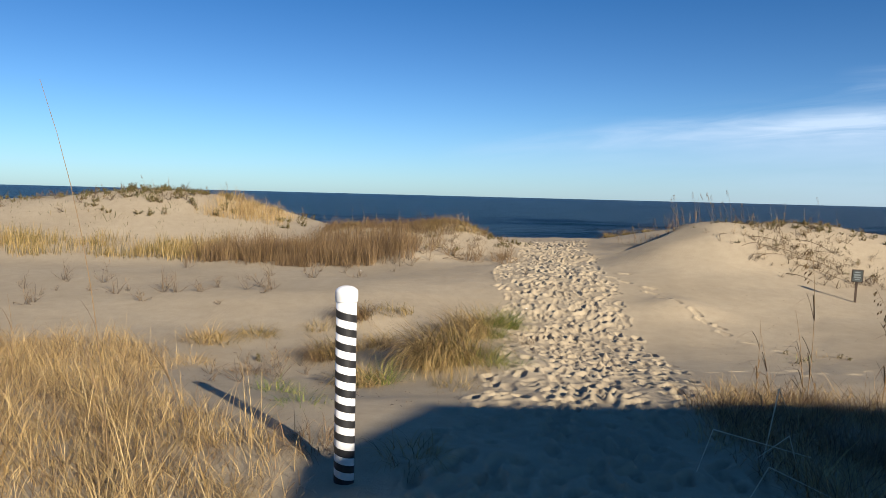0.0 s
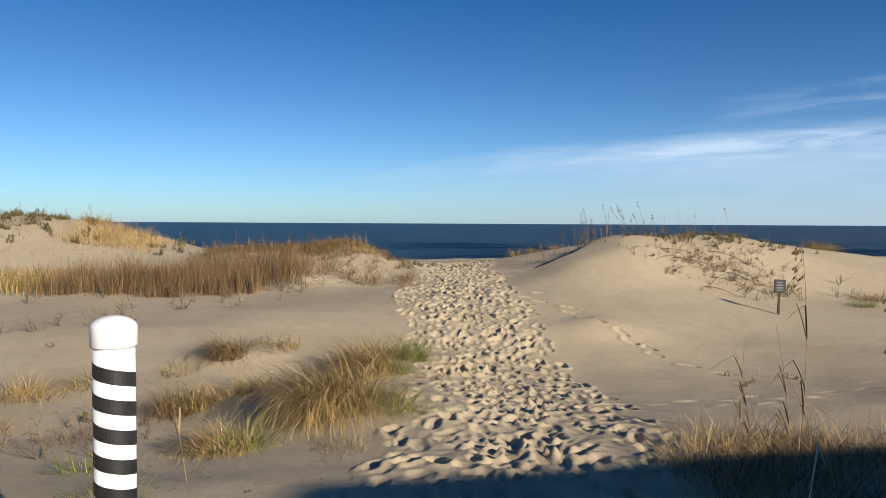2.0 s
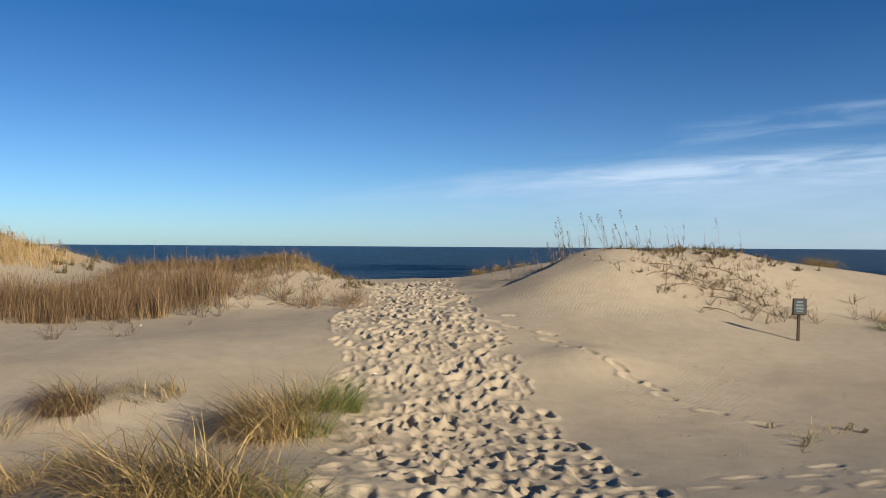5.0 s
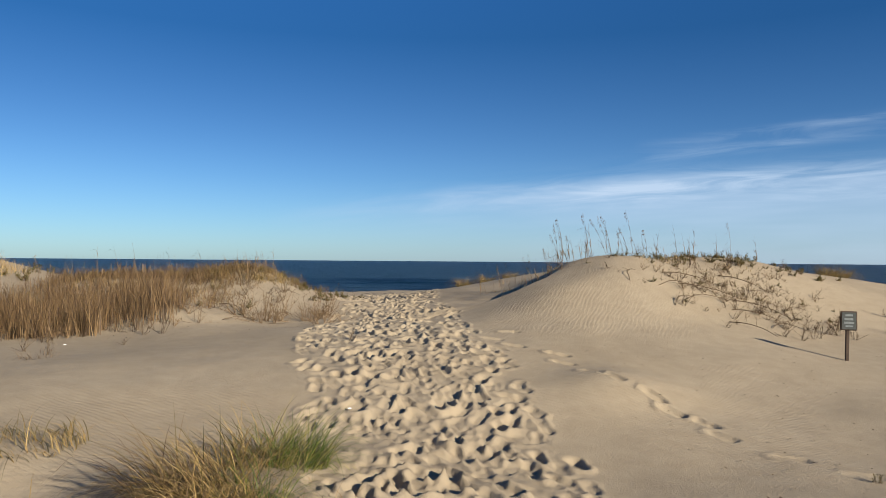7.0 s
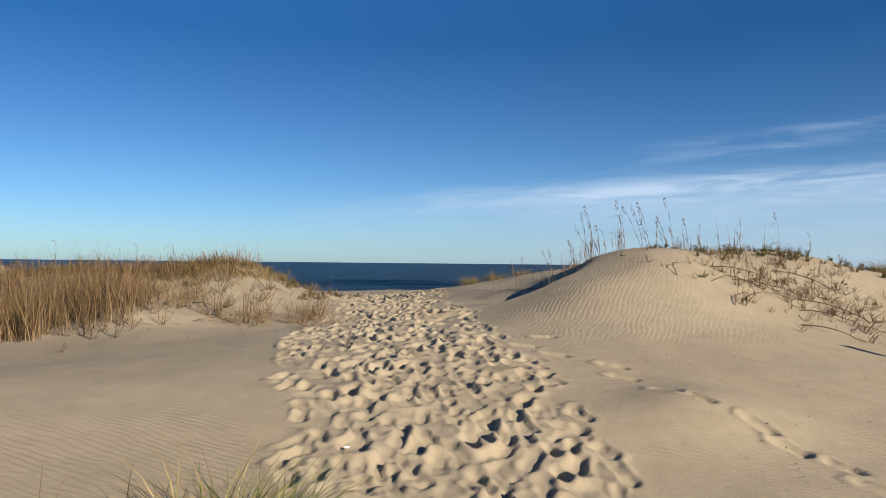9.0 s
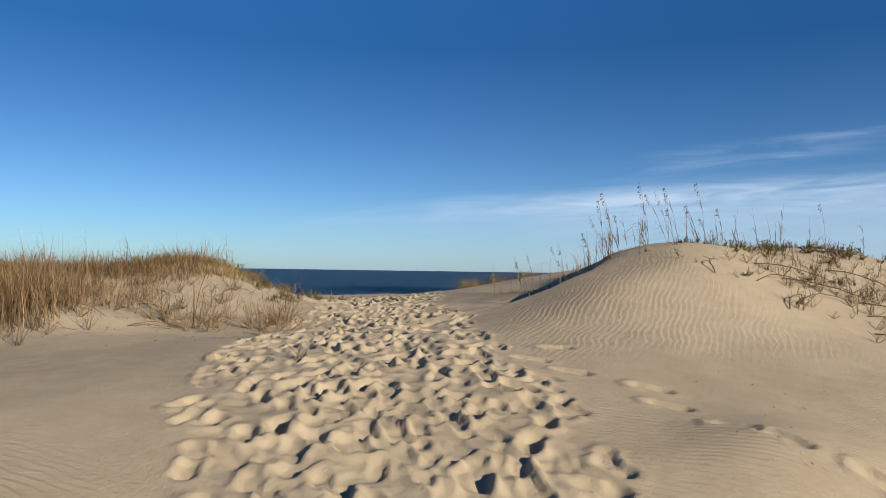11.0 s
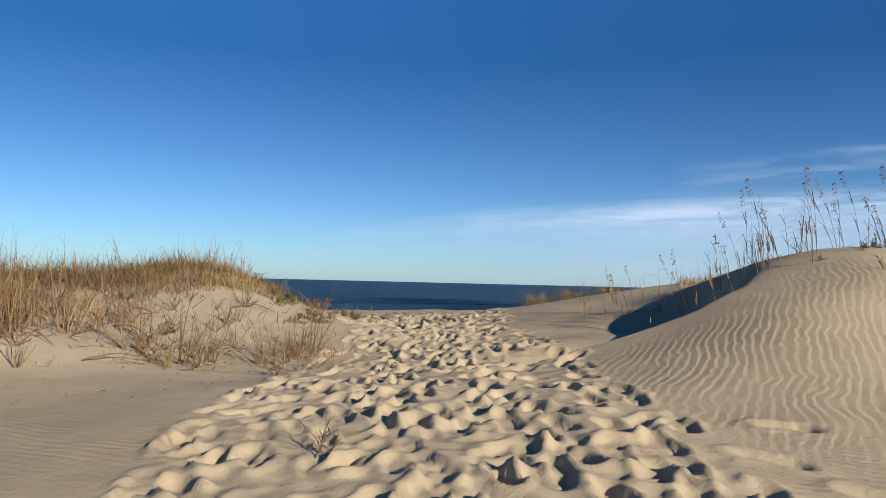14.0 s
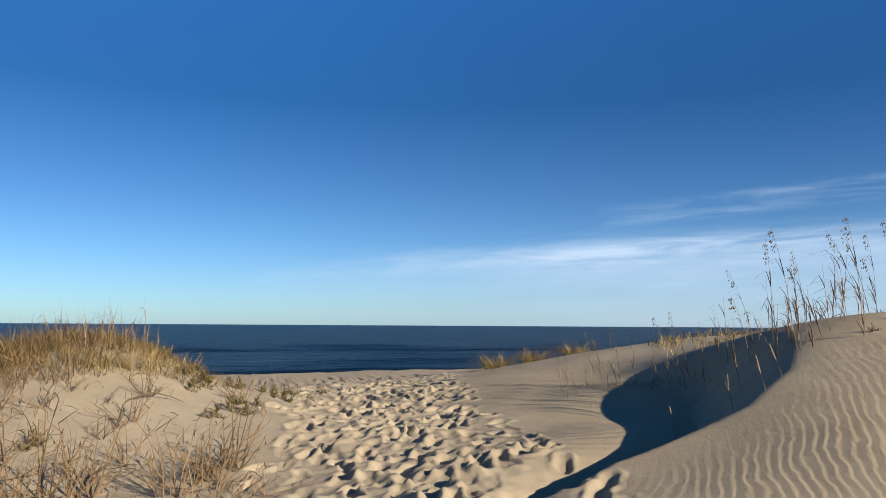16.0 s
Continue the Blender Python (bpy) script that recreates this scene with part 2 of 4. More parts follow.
# ---------------------------------------------------------------- helpers
def mesh_of(name, verts, faces, material, smooth=False):
    me = bpy.data.meshes.new(name)
    me.from_pydata([tuple(v) for v in verts], [], [tuple(int(i) for i in f) for f in faces])
    me.materials.append(material)
    if smooth:
        me.polygons.foreach_set("use_smooth", np.ones(len(me.polygons), dtype=bool))
    me.update()
    return me


def part(name, bm, material, parent=None, label="", smooth=False):
    me = bpy.data.meshes.new(name)
    bm.to_mesh(me)
    bm.free()
    me.materials.append(material)
    if smooth:
        me.polygons.foreach_set("use_smooth", np.ones(len(me.polygons), dtype=bool))
    ob = new(name, me)
    if parent:
        ob.parent = parent
    return tagged(ob, label) if label else ob


def gradient_noise(x, y, seed=0):
    """Perlin noise on numpy arrays, about -1 to 1."""
    xi, yi = np.floor(x).astype(np.int64), np.floor(y).astype(np.int64)
    xf, yf = x - xi, y - yi
    u, v = xf * xf * xf * (xf * (xf * 6 - 15) + 10), yf * yf * yf * (yf * (yf * 6 - 15) + 10)

    def corner(i, j):
        k = ((xi + i) * 374761393 + (yi + j) * 668265263 + seed * 982451653) & 0x7FFFFFFF
        k = ((k ^ (k >> 13)) * 1274126177) & 0x7FFFFFFF
        a = (k ^ (k >> 16)) % 6283 / 1000.0
        return np.cos(a) * (xf - i) + np.sin(a) * (yf - j)

    a, b, c, d = corner(0, 0), corner(1, 0), corner(0, 1), corner(1, 1)
    return 1.5 * ((a + (b - a) * u) + ((c + (d - c) * u) - (a + (b - a) * u)) * v)


def smoothstep(a, b, x):
    t = np.clip((x - a) / (b - a), 0, 1)
    return t * t * (3 - 2 * t)


# ---------------------------------------------------------------- the lie of the land
def mound(x, y, cx, cy, h, sx, sy, turn=0.0):
    c, s = math.cos(radians(turn)), math.sin(radians(turn))
    u, v = (x - cx) * c + (y - cy) * s, -(x - cx) * s + (y - cy) * c
    return h * np.exp(-0.5 * ((u / sx) ** 2 + (v / sy) ** 2))


# crest of the dune beside the path, from its foot upwards
CREST = [(3.2, 17.2), (3.9, 17.48), (4.85, 17.47), (5.5, 17.8), (6.0, 18.3), (6.35, 18.9)]


def crest_side(x, y):
    """Distance from the crest (positive on its lee side) and how far along it, 0 to 1."""
    best = np.full(np.shape(x), 1e9)
    side, along = np.zeros(np.shape(x)), np.zeros(np.shape(x))
    n = len(CREST) - 1
    for i in range(n):
        (ax, ay), (bx, by) = CREST[i], CREST[i + 1]
        dx, dy = bx - ax, by - ay
        L = math.hypot(dx, dy)
        t = np.clip(((x - ax) * dx + (y - ay) * dy) / L ** 2, 0, 1)
        ex, ey = x - ax - t * dx, y - ay - t * dy
        d = np.hypot(ex, ey)
        nearer = d < best
        best = np.where(nearer, d, best)
        side = np.where(nearer, np.sign(dx * ey - dy * ex), side)
        along = np.where(nearer, (i + t) / n, along)
    return best * side, along


def lee_drop(x, y):
    """The slip face that falls away behind the crest."""
    s, a = crest_side(x, y)
    w = 0.24 + 0.56 * smoothstep(3.0, 5.7, x)
    return 0.42 * (w / 0.8) ** 0.7 * smoothstep(0.0, 1.0, s / w) * np.exp(-np.clip(s - w, 0, None) / (1.12 * w)) * smoothstep(2.8, 3.5, x) * smoothstep(6.5, 5.9, x)


def land(x, y):
    """Height of the sand without its footprints and ripples."""
    x, y = np.asarray(x, float), np.asarray(y, float)
    z = 0.11 + 0 * x
    # house plot, hollow behind the dunes
    z = z + mound(x, y, 0, -2, 0.14, 14, 6) + mound(x, y, 0, 4, -0.07, 6, 3) + mound(x, y, 9, 4, -0.41, 5, 3)
    z = z + mound(x, y, 2.6, 10.3, -0.46, 3, 2) + mound(x, y, 7, 11, -0.32, 3.5, 2.5) + mound(x, y, -3.5, 9.6, -0.37, 3.2, 2.4)
    z = z + mound(x, y, -12, 13, -0.47, 6, 6) + mound(x, y, 14, 10, -0.34, 5, 5) + mound(x, y, 11, 14.5, -0.15, 3, 2) + mound(x, y, -3, 16.5, -0.16, 4, 2)
    z = z + mound(x, y, 0.3, 8.4, 0.30, 1, 1) + mound(x, y, -0.3, 7.6, -0.23, 1.5, 1.2) + mound(x, y, 0.8, 10.5, 0.12, 0.55, 0.5) + mound(x, y, -1.2, 11.2, 0.12, 0.6, 0.4)
    z = z + mound(x, y, 4.25, 12.72, 0.13, 0.55, 0.36)
    # saddle of the path
    z = z + mound(x, y, 2.4, 16, 0.05, 2.2, 1.8) + mound(x, y, 3, 23, -0.11, 3, 2) + mound(x, y, 4, 14.5, 0.02, 2, 1.5) + mound(x, y, 0.5, 16, -0.04, 2, 1.6)
    z = z + mound(x, y, 1.4, 18.3, -0.12, 1, 0.9) + mound(x, y, -0.8, 18.6, 0.20, 0.6, 0.6)
    # dune to the right of the path, with the bowl behind its crest
    z = z + mound(x, y, 8.6, 18.6, 0.66, 1.9, 1.4, 8) + mound(x, y, 6.4, 17.3, 0.49, 1.3, 1.1, 30) + mound(x, y, 10.6, 18.8, 0.26, 1.6, 1.5)
    z = z + mound(x, y, 6.6, 18.5, 0.21, 0.9, 0.8) + mound(x, y, 4.9, 17.6, 0.30, 0.8, 0.7) + mound(x, y, 6.2, 20.3, 0.25, 1.2, 0.8)
    z = z + mound(x, y, 6.3, 19.5, 0.10, 0.6, 0.6) + mound(x, y, 4.4, 17.3, -0.14, 0.7, 0.5) + mound(x, y, 5.6, 17.7, -0.17, 0.7, 0.5)
    z = z + mound(x, y, 8.5, 22.5, 0.69, 3, 2) + mound(x, y, 13.5, 20.5, 0.45, 2.5, 2.5) + mound(x, y, 5.2, 20.8, -0.15, 1.5, 1.3)
    # dunes to the left
    z = z + mound(x, y, 0.35, 22.8, 0.62, 0.85, 1.6) + mound(x, y, -2.1, 22.2, 0.56, 1.5, 1.6) + mound(x, y, 1.4, 21.6, 0.12, 0.8, 1.1)
    z = z + mound(x, y, -9.5, 26, 1.06, 2.6, 3) + mound(x, y, -15, 26, 0.94, 4, 4) + mound(x, y, -6, 26, 0.37, 2, 2.5)
    z = z + mound(x, y, 0.5, 27, -0.16, 5, 3) + mound(x, y, 10, 27, 0.06, 5, 3)
    # slip face behind the crest
    z = z - lee_drop(x, y)
    # unevenness that grows away from the path
    z = z + 0.05 * gradient_noise(x / 2.3, y / 2.3, 3) * smoothstep(0.5, 4.0, np.abs(x - 2.2)) + 0.012 * gradient_noise(x / 0.7, y / 0.7, 5)
    far = smoothstep(16, 45, np.abs(x - 2))
    z = z + far * (0.35 * gradient_noise(x / 9, y / 9, 7) + 0.5 * smoothstep(18, 24, y))
    # berm and beach run down to the sea
    z = z * (1 - smoothstep(27, 33, y)) + (-0.05 - 2.2 * smoothstep(26, 46, y)) * smoothstep(27, 33, y) - 6.0 * smoothstep(44, 140, y)
    return z


def trail_x(y):
    """The middle of the trodden path."""
    return np.interp(y, [0, 4, 6.5, 9, 13, 16, 19, 22, 26], [0.3, 0.9, 1.42, 1.95, 2.2, 2.35, 2.95, 3.3, 3.6])


def trail_half(y):
    return np.interp(y, [0, 5, 8, 12, 14, 17, 20, 23, 26, 30], [0.8, 0.95, 0.95, 0.9, 1.0, 1.0, 0.85, 1.1, 2.2, 4.0])


def axis_steps(lo, a, b, hi, fine, grow=1.17):
    """Grid lines: fine between a and b, then wider and wider to lo and hi."""
    mid = list(np.arange(a, b, fine))
    left, d, p = [], fine, a
    while p > lo:
        d = min(d * grow, 400)
        p -= d
        left.append(p)
    right, d, p = [], fine, mid[-1]
    while p < hi:
        d = min(d * grow, 400)
        p += d
        right.append(p)
    return np.array(left[::-1] + mid + right)


def step_prints():
    """Centres, heading, length, width and depth of the footprints."""
    rng = np.random.default_rng(11)
    out = []
    y = 2.6
    while y < 33:
        for _ in range(8):
            w = trail_half(y)
            side = np.clip(rng.normal(0, 0.62), -1.12, 1.12)
            x = trail_x(y) + side * w
            head = math.atan2(float(trail_x(y + 0.5) - trail_x(y)), 0.5) + rng.normal(0, 0.35) + (math.pi if rng.random() < 0.4 else 0)
            out.append((x, y + rng.uniform(-0.1, 0.1), head, rng.uniform(0.17, 0.27), rng.uniform(0.08, 0.125), rng.uniform(0.011, 0.038)))
        y += 0.10
    # a few walkers left the path: single steps across the hollow
    for x, y, head, depth in ((4.12, 13.02, 2.6, 0.020), (4.24, 12.78, 2.7, 0.026), (4.47, 12.36, 2.8, 0.030), (4.50, 12.06, 2.6, 0.032), (4.66, 11.80, 2.7, 0.026), (4.62, 11.48, 2.7, 0.020), (4.86, 10.92, 2.3, 0.014), (5.12, 10.45, 2.2, 0.010),
                              (4.11, 13.92, 2.2, 0.026), (4.03, 13.55, 2.4, 0.026), (3.72, 14.34, 2.3, 0.024), (3.34, 13.53, 2.6, 0.022), (3.93, 15.15, 2.0, 0.024), (3.56, 14.75, 2.2, 0.020), (3.26, 14.48, 2.4, 0.020), (3.17, 13.96, 2.5, 0.022), (3.10, 15.0, 1.9, 0.020), (3.45, 14.22, 2.4, 0.016)):
        out.append((x, y, head, 0.27, 0.125, depth))
    for (ax, ay), (bx, by), n in (((3.9, 8.1), (6.4, 9.3), 7), ((6.6, 9.6), (9.0, 10.4), 5), ((2.9, 8.4), (4.6, 8.8), 5)):
        for i in range(n):
            k = i / (n - 1)
            h = math.atan2(bx - ax, by - ay)
            off = 0.10 if i % 2 else -0.10
            out.append((ax + (bx - ax) * k + off * math.cos(h) + rng.normal(0, 0.04), ay + (by - ay) * k - off * math.sin(h), h + rng.normal(0, 0.2), 0.28, 0.13, rng.uniform(0.006, 0.012)))
    return out


PRINTS = step_prints()


def build_ground():
    xs = axis_steps(-4500, -0.3, 5.6, 4500, 0.017)
    ys = axis_steps(-4500, 3.2, 25.0, 400, 0.018)
    X, Y = np.meshgrid(xs, ys)
    Z = land(X, Y)
    # trodden lumps
    t = np.abs(X - trail_x(Y)) / trail_half(Y)
    trod = smoothstep(1.15, 0.85, t + 0.16 * gradient_noise(X / 0.4, Y / 0.4, 9)) * smoothstep(0, 2, Y) * smoothstep(34, 28, Y)
    Z = Z + trod * (0.016 * gradient_noise(X / 0.55, Y / 0.55, 23) + 0.012 * gradient_noise(X / 0.24, Y / 0.24, 21) + 0.007 * gradient_noise(X / 0.10, Y / 0.10, 22))
    # pits with pushed-up rims; a later step cuts through an earlier one
    for px, py, head, length, width, depth in PRINTS:
        R = 0.36
        i0, i1 = np.searchsorted(xs, (px - R, px + R))
        j0, j1 = np.searchsorted(ys, (py - R, py + R))
        if i1 - i0 < 3 or j1 - j0 < 3:
            continue
        x, y, z = X[j0:j1, i0:i1], Y[j0:j1, i0:i1], Z[j0:j1, i0:i1]
        c, s = math.cos(head), math.sin(head)
        u, v = (x - px) * s + (y - py) * c, (x - px) * c - (y - py) * s
        waist = width * (1 - 0.18 * np.cos(u / length * 6.0 + 0.4))
        r = np.sqrt((u / (0.56 * length)) ** 2 + (v / (0.60 * waist)) ** 2) + 0.12 * gradient_noise(x / 0.08, y / 0.08, 31)
        inside = smoothstep(1.06, 0.58, r)
        # the toe digs a little deeper than the heel
        floor_z = land(x, y) - depth * (0.75 + 0.55 * smoothstep(-0.25, 0.3, u / length))
        rim = 0.30 * depth * np.exp(-((r - 1.30) / 0.28) ** 2) * (1 - 0.6 * np.clip(u / length * 2, -1, 1))
        Z[j0:j1, i0:i1] = z * (1 - inside * 0.9) + floor_z * inside * 0.9 + rim
    # where the wind has drawn ripples
    s, a = crest_side(X, Y)
    dune = smoothstep(3.2, 3.8, X) * smoothstep(14.2, 15.4, Y) * smoothstep(0.02, -0.55, s) * smoothstep(7.4, 5.8, X) * smoothstep(18.3, 17.4, Y) * (1 - trod)
    lee = smoothstep(0.3, 1.0, s) * smoothstep(3.4, 4.0, X) * smoothstep(22.0, 20.5, Y) * smoothstep(7.5, 6.0, X) * (1 - trod)
    flat = (1 - trod) * (1 - dune) * smoothstep(8.5, 10.5, Y) * smoothstep(17.0, 15.5, Y) * smoothstep(12, 6, np.abs(X - 2)) * smoothstep(-0.35, 0.2, gradient_noise(X / 2.2, Y / 2.2, 51))
    ny, nx = X.shape
    me = bpy.data.meshes.new("ground")
    co = np.stack([X, Y, Z], -1).reshape(-1, 3)
    k = np.arange(nx * ny).reshape(ny, nx)
    quads = np.stack([k[:-1, :-1], k[:-1, 1:], k[1:, 1:], k[1:, :-1]], -1).reshape(-1, 4)
    me.vertices.add(len(co))
    me.vertices.foreach_set("co", co.astype(np.float32).ravel())
    me.loops.add(quads.size)
    me.loops.foreach_set("vertex_index", quads.astype(np.int32).ravel())
    me.polygons.add(len(quads))
    me.polygons.foreach_set("loop_start", np.arange(0, quads.size, 4, dtype=np.int32))
    me.polygons.foreach_set("use_smooth", np.ones(len(quads), dtype=bool))
    me.update(calc_edges=True)
    me.validate()
    for name, values in (("dune_ripple", dune), ("lee_ripple", lee), ("flat_ripple", flat)):
        me.attributes.new(name, "FLOAT", "POINT").data.foreach_set("value", values.astype(np.float32).ravel())
    me.materials.append(SAND)
    return tagged(new("ground", me), "pale dry beach sand with wind ripples and trodden footprints", "sand", kind="structure")


build_ground()


def build_sea():
    """Open water with low swell that fades with distance."""
    ys = np.array(list(np.arange(38, 130, 0.7)) + list(np.geomspace(130, 4800, 60)))
    xs = np.concatenate([-np.geomspace(4800, 40, 40), np.arange(-38, 80, 2.0), np.geomspace(81, 4800, 40)])
    X, Y = np.meshgrid(xs, ys)
    swell = 0.5 + 0.5 * np.sin((Y + 3.0 * gradient_noise(X / 40, Y / 25, 61)) * 2 * math.pi / 13.0)
    Z = -1.9 + 0.5 * swell ** 3 * smoothstep(42, 55, Y) * smoothstep(150, 80, Y) * (0.5 + 0.9 * gradient_noise(X / 22, Y / 30, 62))
    ny, nx = X.shape
    k = np.arange(nx * ny).reshape(ny, nx)
    quads = np.stack([k[:-1, :-1], k[:-1, 1:], k[1:, 1:], k[1:, :-1]], -1).reshape(-1, 4)
    me = mesh_of("sea", np.stack([X, Y, Z], -1).reshape(-1, 3), quads, WATER, smooth=True)
    tagged(new("water", me), "dark blue open sea with low swell lines", "sea", kind="structure")


build_sea()


def build_house():
    """The house behind the start, known only by its shadow on the sand."""
    root = tagged(new("wall_house", None), "weathered board house wall behind the dune path", "wall", kind="structure")
    root.location = (0, 0, 0)
    bm = bmesh.new()
    x0, x1, y0, y1 = 4.35, 24.0, -10.0, -4.0
    low = [bm.verts.new((x, y, 0.0)) for x, y in ((x0, y0), (x1, y0), (x1, y1), (x0, y1))]
    top = [bm.verts.new((v.co.x, v.co.y, 3.75)) for v in low]
    for i in range(4):
        bm.faces.new((low[i], low[(i + 1) % 4], top[(i + 1) % 4], top[i]))
    bm.faces.new(low[::-1])
    bm.faces.new(top)
    part("wall", bm, CLAPBOARD, root)
    bm = bmesh.new()
    a = [bm.verts.new(p) for p in ((x0 - 0.1, y0, 3.76), (x1, y0, 3.76), (x1, y1 + 0.05, 3.76), (x0 - 0.1, y1 + 0.05, 3.76))]
    b = [bm.verts.new(p) for p in ((x0 + 1.7, y0, 4.42), (x1, y0, 4.9), (x1, y1 + 0.05, 4.9), (x0 + 1.7, y1 + 0.05, 4.42))]
    for i in range(4):
        bm.faces.new((a[i], a[(i + 1) % 4], b[(i + 1) % 4], b[i]))
    bm.faces.new(a[::-1])
    bm.faces.new(b)
    part("roof", bm, ROOFING, root)


build_house()


# ---------------------------------------------------------------- blades, stalks, sprigs
def ribbon(verts, faces, path, widths, normal):
    """A thin folded ribbon (two quads across) along a path of points."""
    n = len(verts)
    for p, w in zip(path, widths):
        verts.append(p - normal * w)
        verts.append(p + normal * w)
    for i in range(len(path) - 1):
        k = n + 2 * i
        faces.append((k, k + 1, k + 3, k + 2))


def tube(verts, faces, path, radii, sides=4):
    n = len(verts)
    d = path[-1] - path[0]
    a = np.cross(d, (0.3, 0.9, 0.2))
    a = a / (np.linalg.norm(a) + 1e-9)
    b = np.cross(d, a)
    b = b / (np.linalg.norm(b) + 1e-9)
    for p, r in zip(path, radii):
        for k in range(sides):
            t = 2 * math.pi * k / sides
            verts.append(p + r * (math.cos(t) * a + math.sin(t) * b))
    for i in range(len(path) - 1):
        for k in range(sides):
            k2 = (k + 1) % sides
            faces.append((n + i * sides + k, n + i * sides + k2, n + (i + 1) * sides + k2, n + (i + 1) * sides + k))


def blade(verts, faces, rng, root, height, lean, bend, width, segments=4, wind=None):
    """One grass blade that leaves the ground at root and bows over."""
    az = rng.uniform(0, 2 * math.pi) if wind is None else wind + rng.normal(0, 0.7)
    dx, dy = math.cos(az), math.sin(az)
    path, widths = [], []
    ang, p = lean, np.array(root, float)
    step = height / segments
    for i in range(segments + 1):
        path.append(p.copy())
        widths.append(width * (1 - (i / segments) ** 1.6) * 0.5 + 0.0004)
        p = p + step * np.array([dx * math.sin(ang), dy * math.sin(ang), math.cos(ang)])
        ang += bend / segments * rng.uniform(0.6, 1.4)
    turn = az + math.pi / 2 + rng.normal(0, 0.6)
    ribbon(verts, faces, path, widths, np.array([math.cos(turn), math.sin(turn), 0.0]))


def z_at(x, y):
    return float(land(x, y))


def tuft(name, seed, count, spread, height, width, bend, material, wind=None, lean=0.25):
    """The mesh of a round clump of blades, its root at the origin."""
    rng = np.random.default_rng(seed)
    verts, faces = [], []
    for _ in range(count):
        r, t = spread * math.sqrt(rng.random()), rng.uniform(0, 2 * math.pi)
        root = (r * math.cos(t), r * math.sin(t), -0.03)
        out = t + rng.normal(0, 0.5) if wind is None or rng.random() < 0.25 else wind + rng.normal(0, 0.65)
        h = height * rng.uniform(0.35, 1.2)
        blade(verts, faces, rng, root, h, abs(rng.normal(lean, 0.28)) + 0.5 * r / spread * lean, rng.uniform(0.55, 1.1) * bend, width * rng.uniform(0.6, 1.2), 5, out)
    return mesh_of(name, verts, faces, material)


def field(name, label, seed, count, inside, height, width, bend, material, wind=None, lean=0.3, lumps=0.5, category="grass"):
    """A stand of uncountable blades over a stretch of ground."""
    rng = np.random.default_rng(seed)
    x0, x1, y0, y1, test = inside
    verts, faces = [], []
    xs, ys = rng.uniform(x0, x1, count * 6), rng.uniform(y0, y1, count * 6)
    dens = 0.5 + 0.9 * gradient_noise(xs / lumps, ys / lumps, seed) + 0.3 * gradient_noise(xs / lumps * 3, ys / lumps * 3, seed + 1)
    keep = test(xs, ys) * np.clip(dens, 0.05, 1) > rng.random(count * 6)
    xs, ys = xs[keep][:count], ys[keep][:count]
    zs = land(xs, ys)
    tall = 0.8 + 0.5 * gradient_noise(xs / 0.8, ys / 0.8, seed + 2)
    for x, y, z, k in zip(xs, ys, zs, tall):
        blade(verts, faces, rng, (x, y, z - 0.02), height * k * rng.uniform(0.4, 1.1), abs(rng.normal(lean, 0.2)), rng.uniform(0.1, 1.0) * bend, width * rng.uniform(0.6, 1.3), 4, wind)
    return tagged(new(name, mesh_of(name, verts, faces, material)), label, category, kind="stuff")


# ---------------------------------------------------------------- striped post
def lathe(profile, sides=40):
    bm = bmesh.new()
    rings = []
    for r, z in profile:
        rings.append([bm.verts.new((r * math.cos(2 * math.pi * k / sides), r * math.sin(2 * math.pi * k / sides), z)) for k in range(sides)])
    for a, b in zip(rings, rings[1:]):
        for k in range(sides):
            bm.faces.new((a[k], a[(k + 1) % sides], b[(k + 1) % sides], b[k]))
    bm.faces.new(rings[0][::-1])
    bm.faces.new(rings[-1])
    return bm


def build_post():
    root = tagged(new("marker_post", None), "white plastic marker post with a black spiral stripe in the sand", "post")
    root.location = (-0.508, 3.85, -0.01)
    r = 0.056
    part("pole", lathe([(r, -0.25), (r, 1.06)]), WHITE_PLASTIC, root, "white plastic pipe", smooth=True)
    cap = [(0.0605, 1.022), (0.0625, 1.026), (0.0625, 1.075)] + [(0.0625 * math.cos(a), 1.075 + 0.034 * math.sin(a)) for a in np.linspace(0.12, 1.45, 9)]
    part("cap", lathe(cap), WHITE_PLASTIC, root, "domed white end cap", smooth=True)
    bm = bmesh.new()
    pitch, band, turns, sides = 0.0835, 0.042, 12.0, 36
    rows = []
    for i in range(int(turns * sides) + 1):
        a = 2 * math.pi * i / sides
        z = 1.022 - pitch * i / sides
        ring = []
        for rr, zz in ((r, z), (r + 0.0012, z - 0.001), (r + 0.0012, z - band + 0.001), (r, z - band)):
            ring.append(bm.verts.new((rr * math.sin(a + 2.2), -rr * math.cos(a + 2.2), min(zz, 1.021))))
        rows.append(ring)
    for p, q in zip(rows, rows[1:]):
        for k in range(3):
            bm.faces.new((p[k], p[k + 1], q[k + 1], q[k]))
    part("spiral_stripe", bm, BLACK_TAPE, root, "black spiral stripe")


build_post()


# ---------------------------------------------------------------- dune sign
def box(bm, x0, x1, y0, y1, z0, z1, bevel=0.004):
    out = bmesh.ops.create_cube(bm, size=1.0)["verts"]
    for v in out:
        v.co = ((x0 + x1) / 2 + v.co.x * (x1 - x0), (y0 + y1) / 2 + v.co.y * (y1 - y0), (z0 + z1) / 2 + v.co.z * (z1 - z0))
    if bevel:
        edges = {e for v in out for e in v.link_edges}
        bmesh.ops.bevel(bm, geom=list(edges), offset=bevel, segments=2, affect="EDGES")


